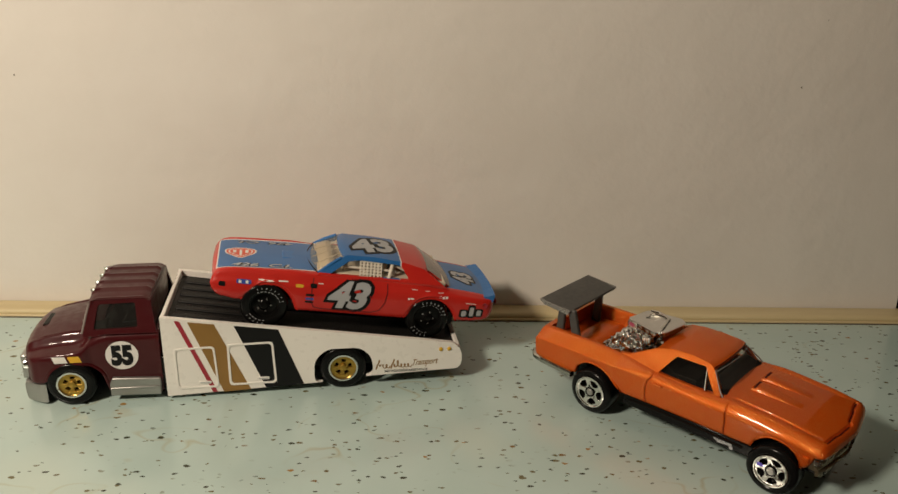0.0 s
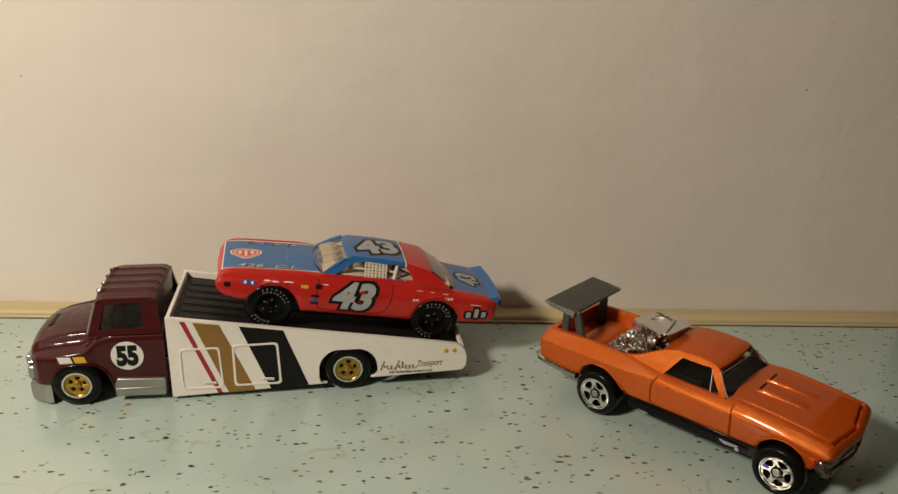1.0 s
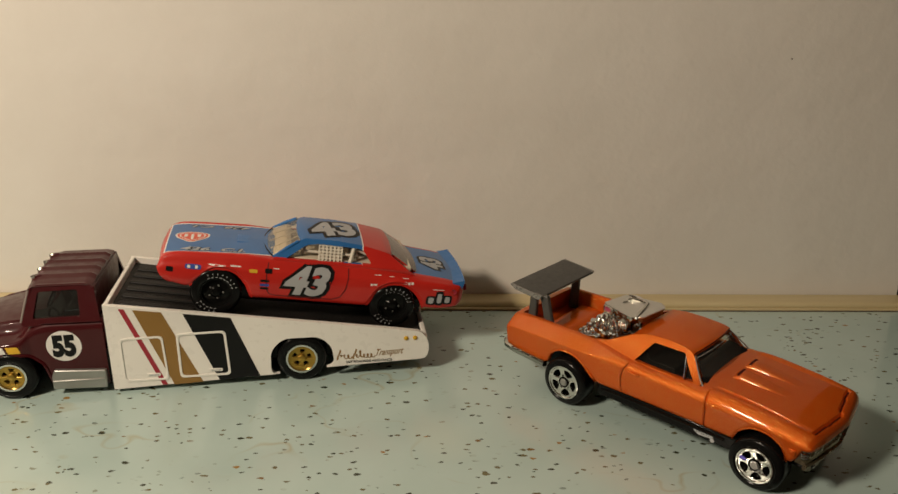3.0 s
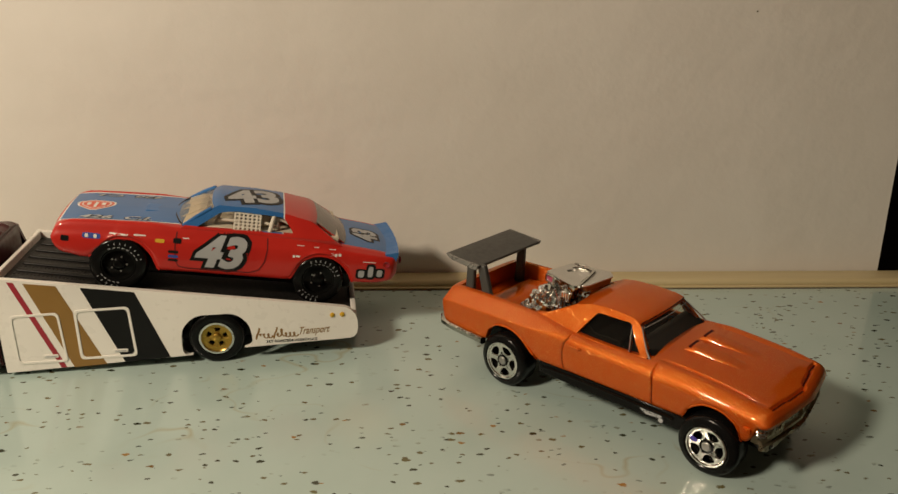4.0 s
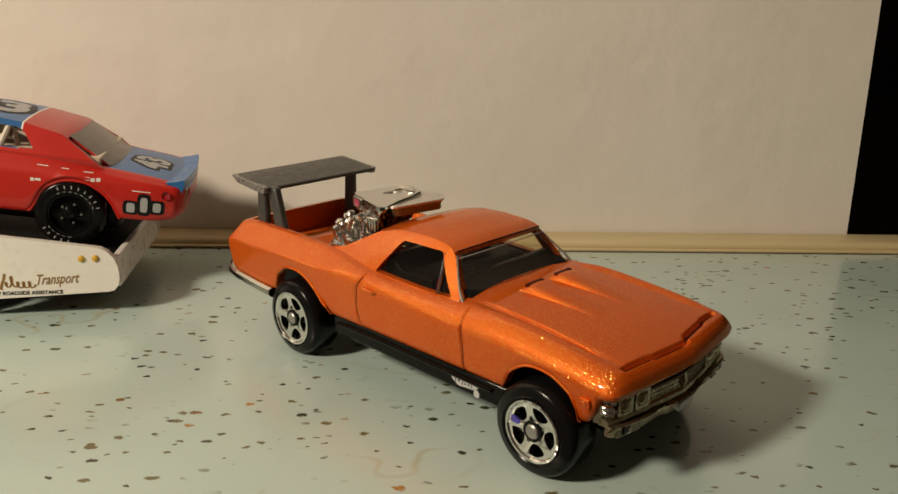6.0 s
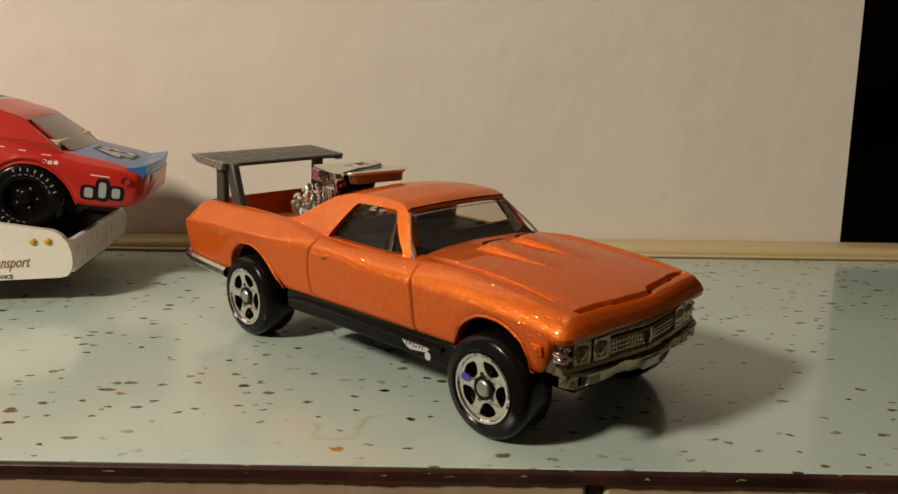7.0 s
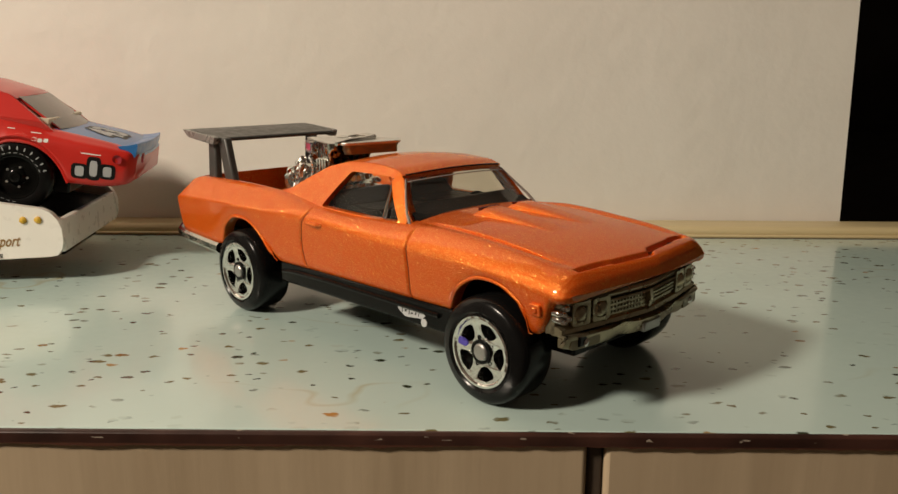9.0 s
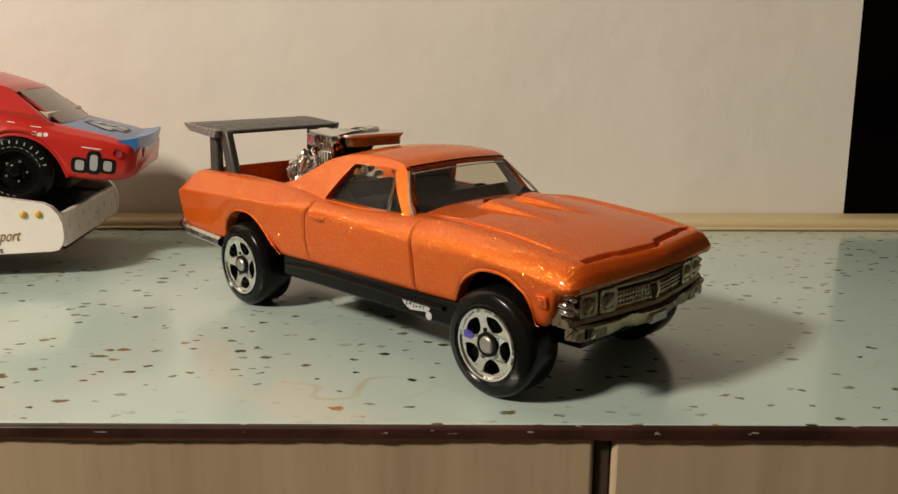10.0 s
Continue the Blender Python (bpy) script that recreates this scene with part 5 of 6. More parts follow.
# ---- flatbed truck ----
truck = thing("toy_truck", pose(-0.01758, 0.21874, 0.0, 0, 0, 187.5), "maroon and white toy flatbed truck with gold wheels", "toy truck", "toy vehicles")
BED_W = 16.5
TILT = 9.55
SLOPE = math.tan(radians(TILT))
deck_z = lambda x: 22.25 - (45.0 - x) * SLOPE
t_arch = rounded([(7.8, 2.35), (7.6, 9.2), (4.4, 12.4), (-4.6, 12.4), (-7.6, 9.6), (-8.3, 3.8)], 2.2, 5)
bed_side = [(46.0, 1.1), (46.0, 24.0), (-21.3, 13.75), (-29.6, 12.4), (-30.8, 11.8), (-31.9, 10.5), (-32.4, 9.0), (-32.5, 7.0), (-32.2, 5.6), (-31.4, 4.6), (-30.4, 4.4)] + t_arch[::-1]
for s in (1, -1):
    part("bed_side", sheet(bed_side, (), lambda u, v: (u, s * BED_W, v), lambda u, v: (u, s * (BED_W - 1.3), v)), M_WHITE, truck, "white bed side panel", bevel=0.35)
part("headboard", box(44.9, 46.0, -BED_W + 1.25, BED_W - 1.25, 8, 24.0), M_WHITE, truck, "white bed front wall", bevel=0.25)
part("tail_panel", box(-32.3, -31.0, -BED_W + 1.25, BED_W - 1.25, 4.9, 10.4), M_WHITE, truck, "white tail panel", bevel=0.3)
deck = bmesh.new()
add_sheet(deck, [(44.95, deck_z(44.95)), (-25.0, deck_z(-25.0)), (-31.2, 9.4), (-31.2, 7.6), (-21, 8.2), (44.95, 19.0)], (), lambda u, v: (u, -BED_W + 1.25, v), lambda u, v: (u, BED_W - 1.25, v))
part("deck", deck, M_DECK, truck, "black ridged loading deck")
for y in (-11.0, -6.6, -2.2, 2.2, 6.6, 11.0):
    rib = bmesh.new()
    add_sheet(rib, [(44.0, deck_z(44.0) - 0.1), (43.2, deck_z(43.2) + 0.5), (26.0, deck_z(26) + 0.5), (25.4, deck_z(25.4) - 0.1)], (), lambda u, v, y=y: (u, y - 0.9, v), lambda u, v, y=y: (u, y + 0.9, v))
    part("deck_rib", rib, M_DECK, truck, bevel=0.3)
dots = bmesh.new()
for i in range(34):
    for y in (8.8, 13.0, 4.4):
        x = 43.5 - i * 0.85
        add_lathe(dots, [(0.22, deck_z(x) - 0.05), (0.2, deck_z(x) + 0.12), (0.0, deck_z(x) + 0.16)], 6, (x, y, 0), "z")
part("deck_studs", dots, M_DECK, truck)
part("under_frame", box(-30, 60, -9, 9, 3.0, 9.0), M_BLACK, truck, "black under-frame", bevel=0.3)
part("under_frame", box(9.5, 47.5, -BED_W + 1.4, BED_W - 1.4, 3.2, 12.0), M_BLACK, truck, bevel=0.3)
fr = sheet([(46.0, 1.2), (31.0, 1.3), (8.6, 2.4), (8.6, 4), (46.0, 4)], (), lambda u, v: (u, 13.0, v), lambda u, v: (u, 14.9, v))
part("under_rail", fr, M_BLACK, truck)


def on_bed(outline, mat, name, label="", lift=0.05, holes=()):
    return part(name, sheet(outline, holes, lambda u, v: (u, BED_W + lift, v), lambda u, v: (u, BED_W - 0.05, v)), mat, truck, label)


on_bed([(42.5, 22.9), (41.2, 22.7), (33.2, 1.6), (34.4, 1.6)], P_RED, "stripe", "narrow dark red stripe")
on_bed([(39.3, 22.4), (32.7, 21.4), (24.6, 1.75), (31.6, 1.5)], P_GOLD, "stripe", "broad ochre stripe")
on_bed([(27.8, 20.75), (16.6, 19.0), (10.6, 2.45), (20.6, 2.0)], P_BLACK, "stripe", "broad black stripe")
for x0, x1, z0, z1 in ((32.6, 43.4, 3.0, 15.2), (17.6, 30.0, 3.3, 15.7)):
    out = rounded([(x0, z0), (x0 + 0.5, z1), (x1, z1 - 0.2), (x1, z0)], 1.2, 5)
    cx, cz = (x0 + x1) / 2, (z0 + z1) / 2
    inn = [(cx + (u - cx) * 0.90, cz + (v - cz) * 0.91) for u, v in out]
    part("locker_frame", sheet(out, [inn], lambda u, v: (u, BED_W + 0.2, v), lambda u, v: (u, BED_W - 0.1, v)), M_WHITE, truck, "raised white locker outline", bevel=0.09)
    part("latch", sheet(rounded([(x0 + 2.0, z0 + 1.2), (x0 + 2.0, z0 + 2.0), (x0 + 5.2, z0 + 2.1), (x0 + 5.2, z0 + 1.3)], 0.2), (), lambda u, v: (u, BED_W + 0.2, v), lambda u, v: (u, BED_W - 0.05, v)), M_WHITE, truck, bevel=0.08)
    on_bed([(x0 + 2.4, z0 + 1.45), (x0 + 2.4, z0 + 1.7), (x0 + 4.8, z0 + 1.75), (x0 + 4.8, z0 + 1.5)], P_SILVER, "latch_mark", "", 0.24)
def stroke(points, width):
    """A slanted pen stroke, broader on its way down."""
    bm = bmesh.new()
    pts = [Vector((p[0], p[1])) for p in points]
    left, right = [], []
    for i, p in enumerate(pts):
        d = (pts[min(i + 1, len(pts) - 1)] - pts[max(i - 1, 0)]).normalized()
        half = width * (0.5 + 0.5 * abs(d.y)) / 2
        side = Vector((-d.y, d.x)) * half
        left.append(bm.verts.new((p.x + side.x, BED_W + 0.05, p.y + side.y)))
        right.append(bm.verts.new((p.x - side.x, BED_W + 0.05, p.y - side.y)))
    for i in range(len(pts) - 1):
        bm.faces.new((left[i], left[i + 1], right[i + 1], right[i]))
    return bm


for x0, x1, turns in ((-8.9, -12.4, 3), (-12.9, -18.3, 5)):
    tall = [(x0 - 0.9 * t, 5.5 + 2.9 * t + 0.25 * math.sin(6 * t)) for t in np.linspace(0, 1, 9)]
    part("logo_stroke", stroke(tall, 0.42), P_GOLD, truck, "slanted gold pen stroke")
    wave = [(x0 - 0.7 + (x1 - x0 + 0.7) * t - 0.3 * math.cos(2 * math.pi * turns * t), 6.25 + 0.55 * math.sin(2 * math.pi * turns * t) + 1.1 * math.exp(-((t - 0.25) / 0.08) ** 2)) for t in np.linspace(0, 1, 26 * turns // 2)]
    part("logo_stroke", stroke(wave, 0.36), P_GOLD, truck, "looping gold pen stroke")
script = moved(letters("Transport", 2.4, 0.012, 0.5, 0.66), lambda u, v: (-22.4 - u, BED_W + 0.05, 6.85 + v + 0.03 * u))
part("lettering", script, P_GOLD, truck, "slanted gold lettering")
small = moved(letters("24/7 ROADSIDE ASSISTANCE", 0.66, 0.03), lambda u, v: (-17.0 - u, BED_W + 0.05, 4.75 + v - 0.03 * u * 0.3))
part("lettering", small, P_BLACK, truck, "small black lettering")
for x in (-26.6, -28.9):
    part("side_marker", lathe([(0.6, BED_W - 0.1), (0.56, BED_W + 0.2), (0.3, BED_W + 0.35), (0, BED_W + 0.4)], 18, (x, 0, 10.6), "y"), P_YELLOW, truck, "small amber lamp")
for x, z in ((0.0, 6.3), (69.3, 6.1)):
    for s in (1, -1):
        wheel(truck, x, z, s * (BED_W - 0.3 if x < 10 else 16.6), s, z, 3.75 if x < 10 else 3.5, 5.5, "gold_slot")
    part("axle", tube([(x, -11, z), (x, 11, z)], 0.6, 8), M_BLACK, truck)
part("wheel_well", box(-8.6, 8.2, -11.0, 11.0, 6.0, 11.8), M_BLACK, truck)
part("wheel_well", box(62.0, 76.0, -10.5, 10.5, 5.0, 11.0), M_BLACK, truck)

# cab
T_BODY = smooth_key([
    # x, side width, shoulder height, top width, top height, crown
    (47.0, 15.3, 18.6, 14.2, 19.4, 19.4),
    (60.0, 15.3, 18.6, 14.0, 19.4, 19.4),
    (64.0, 15.2, 17.0, 12.0, 18.6, 20.0),
    (66.0, 15.9, 15.2, 10.6, 18.4, 19.6),
    (72.0, 16.0, 14.0, 10.3, 17.7, 18.5),
    (78.0, 15.3, 13.2, 10.2, 16.4, 17.3),
    (81.0, 14.0, 12.5, 9.9, 15.3, 16.0),
    (82.0, 12.4, 12.0, 9.4, 14.2, 14.7)])
T_FOOT = smooth_key([(47.0, 2.2), (59.4, 2.2), (60.2, 3.4), (61.2, 7.2), (63.4, 10.0), (67.0, 11.5), (70.6, 11.4), (73.8, 9.9), (75.4, 8.0), (76.2, 6.6), (77.0, 6.1), (82.0, 6.1)])


def t_section(x):
    ws, zs, wt, zt, zc = T_BODY(x)
    zb = float(T_FOOT(x)[0])
    return [(ws - 1.6, zb + 0.1), (ws - 0.35, zb), (ws, zb + 0.5), (ws, max(zs - 2.0, zb + 0.8)), (ws - 0.1, max(zs, zb + 1.0)), (ws - 0.9, max(zs + 0.55, zb + 1.2)), (wt + 1.5, max(zs + 0.9, min(zt - 0.5, zs + 1.2))), (wt + 0.35, zt - 0.35), (wt, zt), (wt - 0.5, zt + 0.08), (wt - 1.2, zt + 0.1), (wt * 0.5, zc - 0.15), (0, zc)]


def t_warp(x, y, z):
    if x > 70:
        x -= 1.4 * ((x - 70) / 11.6) ** 2 * (abs(y) / 13) ** 2
    return x, y, z


t_stations = sorted({round(v, 2) for v in (*np.linspace(47, 59, 8), *np.linspace(59.4, 77, 46), *np.linspace(77.4, 82.0, 12))})
cab_shell = add_shell(bmesh.new(), t_stations, t_section, t_warp, 2)
cab = part("cab_body", cab_shell, M_MAROON, truck, "glossy maroon cab and bonnet")
T_TREE = tree_of(cab)
for s in (1, -1):
    path = [t_warp(float(x), s * (T_BODY(x)[0] - 0.1), float(T_FOOT(x)[0]) + 0.2) for x in np.linspace(60.2, 76.0, 32)]
    part("wheel_arch_lip", tube(path, 0.42, 8), M_MAROON, truck, "rolled maroon wheel arch lip")
t_side = lambda z: 14.6 - (z - 19.0) * (14.6 - 11.6) / 8.8
cab_outline = [(65.4, 18.6), (63.2, 26.8), (62.0, 28.0), (50.2, 28.0), (48.6, 27.2), (47.4, 18.6)]
cab_window = rounded([(62.8, 20.2), (61.4, 26.4), (52.4, 26.6), (52.0, 20.4)], 0.7, 4)
for s in (1, -1):
    part("cab_side", sheet(rounded(cab_outline, 0.9, 4), [cab_window], side_place(t_side, 0, s), side_place(t_side, 1.1, s)), M_MAROON, truck, "maroon door frame", bevel=0.35)
    part("side_window", sheet(cab_window, (), side_place(t_side, 0.5, s)), M_TEAL, truck, "smoked side window")
part("cab_back", box(48.4, 49.4, -12.0, 12.0, 18.6, 27.2), M_MAROON, truck, bevel=0.3)
roof = bmesh.new()
grid = []
for x in np.linspace(63.8, 48.8, 14):
    drop = 0.9 * max(0.0, (x - 62.0) / 1.8) ** 2 + 0.7 * max(0.0, (50.0 - x) / 1.2) ** 2
    row = []
    for i in range(45):
        y = -11.9 + 23.8 * i / 44
        flute = sum(math.exp(-((y - c) / 0.62) ** 2) for c in (-7.2, -2.4, 2.4, 7.2)) * 0.55
        row.append((x, y, 27.75 + 0.75 * (1 - (y / 11.9) ** 4) + flute - drop))
    grid.append(([roof.verts.new(p) for p in row], [roof.verts.new((a, b * 0.97, 27.0)) for a, b, c in row]))
for (a, la), (b, lb) in zip(grid, grid[1:]):
    for i in range(44):
        roof.faces.new((a[i], a[i + 1], b[i + 1], b[i]))
        roof.faces.new((la[i], lb[i], lb[i + 1], la[i + 1]))
    for i in (0, 44):
        roof.faces.new((a[i], b[i], lb[i], la[i]))
for k in (0, -1):
    for i in range(44):
        roof.faces.new((grid[k][0][i], grid[k][0][i + 1], grid[k][1][i + 1], grid[k][1][i]))
part("cab_roof", roof, M_MAROON, truck, "fluted maroon roof")
for y in (-7.2, -2.4, 2.4, 7.2):
    part("roof_lamp", lathe([(0.0, 63.7), (0.4, 63.5), (0.62, 62.8), (0.62, 61.8), (0.0, 60.4)], 16, (0, y, 28.5), "x"), M_MAROON, truck, "small maroon roof lamp with bright tip")
    part("roof_lamp_tip", lathe([(0.0, 64.1), (0.4, 63.95), (0.66, 63.4), (0.64, 62.9), (0.0, 62.8)], 14, (0, y, 28.5), "x"), M_CHROME, truck)
part("windscreen", screen((65.6, 12.6, 18.9), (62.8, 11.2, 27.2), 2.6, 0.8), M_GLASS, truck, "clear windscreen")
for s in (1, -1):
    part("screen_pillar", tube([(65.4, s * 13.6, 18.6), (64.1, s * 12.6, 23), (62.8, s * 11.6, 27.4)], [0.4, 0.35, 0.4], 10), M_MAROON, truck)
for s in (1, -1):
    part("screen_edge", tube([(66.0, s * 12.9, 18.9), (64.8, s * 12.1, 23), (63.5, s * 11.4, 27.0)], [0.3, 0.34, 0.3], 10), M_EDGECLEAR, truck, "frosted edge of the windscreen")
part("cab_floor", box(48.0, 64.0, -13.0, 13.0, 17.6, 19.6), M_BLACK, truck, "black cab interior")
part("bench_seat", sheet(rounded([(50.0, 19.4), (49.4, 25.0), (51.0, 25.2), (52.4, 21.2), (56.4, 21.0), (56.4, 19.4)], 0.5, 3), (), lambda u, v: (u, -11.5, v), lambda u, v: (u, 11.5, v)), M_BLACK, truck, "black bench seat", bevel=0.3)
ring = [(60.6 - 0.8 * math.sin(a), 6 + 2.4 * math.cos(a), 22.0 + 1.9 * math.sin(a)) for a in np.linspace(0, 2 * math.pi, 25)]
part("steering_wheel", tube(ring, 0.28, 8), M_GREY, truck, "grey steering wheel")


def t_print(bm, mat, name, label, lift=0.06, way=(0, -1, 0)):
    return part(name, lay_on(bm, T_TREE, way, lift), mat, truck, label)


t_print(sheet(circle(4.05, 40, 56.4, 13.3), (), lambda u, v: (u, 15.4, v)), P_WHITE, "number_disc", "white number disc")
t_print(moved(letters("55", 5.0, 0.065, 0, 0.74), lambda u, v: (56.4 - u, 15.6, 13.3 + v)), P_BLACK, "number", "black number 55", 0.12)
def slant(x0, x1, mat, label):
    bm = bmesh.new()
    n = 8
    rows = [[bm.verts.new((x + 0.12 * (z - 12.8) * 3, 15.6, z)) for z in np.linspace(12.2, 13.9, 4)] for x in np.linspace(x0, x1, n)]
    for a, b in zip(rows, rows[1:]):
        for i in range(3):
            bm.faces.new((a[i], a[i + 1], b[i + 1], b[i]))
    t_print(bm, mat, "fender_stripe", label)
slant(69.8, 73.0, P_WHITE, "white slanted stripe")
slant(66.4, 69.2, P_YELLOW, "yellow slanted stripe")
for s in (1, -1):
    step = sheet(rounded([(47.6, 1.7), (47.4, 6.6), (59.4, 7.2), (60.2, 5.4), (60.2, 2.0)], 0.4, 3), (), lambda u, v: (u, s * 16.3, v), lambda u, v: (u, s * 12.5, v))
    tank = part("step_tank", step, M_SATIN, truck, "dull silver step box", bevel=0.3)
    part("step_edge", box(47.6, 60.0, min(s * 15.9, s * 16.6), max(s * 15.9, s * 16.6), 4.0, 4.5), M_SATIN, tank, bevel=0.15)
bump = bmesh.new()
grid = []
for a in np.linspace(-1, 1, 29):
    y = a * 15.4
    x = 82.0 - 1.4 * abs(a) ** 3 - (3.6 * max(0, abs(a) - 0.86) / 0.14)
    grid.append([bump.verts.new((x + u, y, v)) for u, v in ((-1.2, 6.0), (0.1, 6.0), (0.45, 5.5), (0.5, 3.6), (0.35, 1.6), (0.0, 0.8), (-1.2, 0.8))])
for a, b in zip(grid, grid[1:]):
    for i in range(7):
        bump.faces.new((a[i], a[(i + 1) % 7], b[(i + 1) % 7], b[i]))
bump.faces.new(grid[0])
bump.faces.new(grid[-1])
part("front_bumper", bump, M_SATIN, truck, "dull silver wrap-round bumper", sharp=30)
grl = bmesh.new()
add_box(grl, 80.4, 82.2, -12.0, 12.0, 6.3, 13.0)
grille = part("grille", grl, M_SATIN, truck, "dull silver grille", bevel=0.4)
for i in range(9):
    part("grille_bar", box(82.1, 82.5, -8 + 2 * i - 0.35, -8 + 2 * i + 0.35, 6.8, 12.6), M_SATIN, grille, bevel=0.1)
for s in (1, -1):
    part("headlight", lathe([(1.7, 79.6), (1.65, 81.3), (1.1, 81.8), (0, 81.9)], 22, (0, s * 11.2, 10.4), "x"), M_CHROME, truck, "chrome headlight")
part("bonnet_vent", box(76.8, 78.4, -3.6, 3.6, 16.4, 17.62), M_BLACK, truck, "dark bonnet vent", bevel=0.3)
for s in (1, -1):
    part("bonnet_crease", tube([(80.2, s * 9.3, 15.4), (76, s * 9.6, 16.8), (70, s * 9.8, 17.95), (66.2, s * 10.2, 18.55)], [0.15, 0.4, 0.45, 0.2], 8), M_MAROON, truck)

# ---- red and blue stock car on the deck ----
T_M = Matrix(truck.matrix_world)
CAR_X, CAR_Y = -22.0, -3.0
car_m = T_M @ pose(CAR_X * MM, CAR_Y * MM, (deck_z(CAR_X) + 0.7) * MM) @ Matrix.Rotation(radians(-TILT), 4, "Y") @ Matrix.Rotation(radians(3.1), 4, "Z")
racer = thing("toy_stock_car", car_m, "red and blue toy stock car number 43 on the truck's deck", "toy car", "toy vehicles")
R_BODY = smooth_key([
    # x, side width, shoulder height, edge width, edge height, crown
    (-19.4, 11.4, 10.4, 10.4, 11.6, 11.7),
    (-18.6, 12.2, 10.8, 11.0, 12.2, 12.4),
    (-16.0, 12.9, 11.2, 11.4, 12.7, 13.0),
    (-6.0, 13.4, 11.8, 11.4, 13.8, 14.1),
    (2.0, 13.5, 12.0, 11.5, 14.8, 15.2),
    (10.0, 13.4, 12.0, 11.7, 15.1, 15.4),
    (26.0, 13.3, 11.9, 11.8, 15.1, 15.5),
    (33.0, 13.3, 11.9, 11.8, 15.1, 15.6),
    (45.0, 13.3, 11.7, 11.8, 14.7, 15.0),
    (54.0, 13.1, 11.4, 11.7, 14.2, 14.5),
    (57.2, 12.9, 11.2, 11.7, 13.9, 14.1),
    (58.2, 12.8, 11.1, 11.7, 13.75, 13.95),
    (58.8, 12.7, 10.9, 11.6, 13.5, 13.7),
    (59.2, 12.5, 10.6, 11.4, 13.0, 13.1),
    (59.4, 12.1, 10.4, 11.2, 12.3, 12.4)])
R_FOOT = smooth_key([(-19.4, 7.4), (-18.0, 6.4), (-9.0, 5.4), (-8.2, 5.4), (-7.4, 7.0), (-6.0, 8.9), (-3.6, 10.7), (-0.4, 11.4), (2.6, 10.7), (5.0, 8.6), (6.4, 5.4), (7.2, 4.8), (34.8, 4.6), (35.8, 4.8), (37.2, 7.6), (39.4, 10.2), (42.4, 11.5), (45.0, 11.4), (47.4, 10.0), (49.4, 7.8), (50.6, 6.6), (51.4, 6.4), (55.0, 6.7), (58.4, 7.4), (59.4, 8.4)])


def r_section(x):
    ws, zs, wt, zt, zc = R_BODY(x)
    zb = float(R_FOOT(x)[0])
    wb = ws - 0.7
    crown = lambda y: zc - (zc - zt) * (y / wt) ** 2
    return [(wb - 1.5, zb + 0.1), (wb, zb), (ws - 0.15, zb + 0.7), (ws, max(min(9.5, zs - 1), zb + 1.0)), (ws - 0.15, max(zs, zb + 1.2)), (ws - 0.6, max(zs + 0.9, zb + 1.4)), (wt + 0.25, zt - 0.35), (wt - 0.5, zt + 0.02), (wt - 1.8, crown(wt - 1.8)), (wt * 0.5, crown(wt * 0.5)), (0, zc)]


def r_warp(x, y, z):
    if x > 48:
        x -= 0.6 * ((x - 48) / 10.6) ** 2 * (abs(y) / 12) ** 2
        if z > 10.4:
            x -= 0.35 * (z - 10.4) * max(0.0, min(1.0, (x - 53.0) / 5.0))
        if z < 10.4:
            x -= 1.3 * (10.4 - z) / 4 * max(0.0, (x - 50) / 8.6)
    if 33.0 < x < 57.0 and z > 13.0:
        z += 0.4 * min(1.0, (x - 33.0) / 5.0, (57.0 - x) / 2.0) * math.exp(-((abs(y) - 11.1) / 0.8) ** 2)
    if x < -12:
        x += 0.8 * ((-12 - x) / 7.4) ** 2 * (abs(y) / 12) ** 2
    return x, y, z


r_stations = sorted({round(v, 2) for v in (*np.linspace(-19.4, -16, 10), *np.linspace(-15.5, -8.6, 8), *np.linspace(-8.4, 7.4, 42), *np.linspace(8.5, 33.5, 20), *np.linspace(34.4, 52, 46), *np.linspace(52.5, 57.2, 10), *np.linspace(57.4, 59.4, 14))})
r_shell = add_shell(bmesh.new(), r_stations, r_section, r_warp, 2)
r_body = part("body", r_shell, M_RED, racer, "red body with blue bonnet and boot lid")
R_TREE = tree_of(r_body)
for xs in (np.linspace(-8.2, 6.8, 30), np.linspace(35.6, 50.8, 30)):
    for s in (1, -1):
        part("wheel_arch_lip", tube([r_warp(float(x), s * (R_BODY(x)[0] - 0.6), float(R_FOOT(x)[0]) + 0.1) for x in xs], 0.3, 8), M_RED, racer, "rolled red wheel arch lip")
r_side = lambda z: 11.9 - (z - 15.0) * 0.68 if z > 15.0 else 11.9 + (z - 15.0) * 0.3
r_outline = [(32.4, 14.6), (30.8, 15.6), (25.3, 19.4), (24.0, 20.1), (16.0, 20.2), (9.0, 19.7), (2.6, 18.6), (-2.8, 15.3), (-5.2, 13.7), (-4.2, 13.2), (4.0, 13.6)]
r_win = rounded([(28.4, 15.4), (23.4, 18.7), (20.0, 19.2), (9.6, 18.9), (8.6, 18.2), (6.6, 15.7)], 0.6, 3)
for s in (1, -1):
    part("cabin_side", sheet(rounded(r_outline, 0.8, 4), [r_win], side_place(r_side, 0, s), side_place(r_side, 0.9, s)), M_RED_ROOF, racer, "blue pillar and red rear quarter", bevel=0.3)
roof = bmesh.new()
grid = []
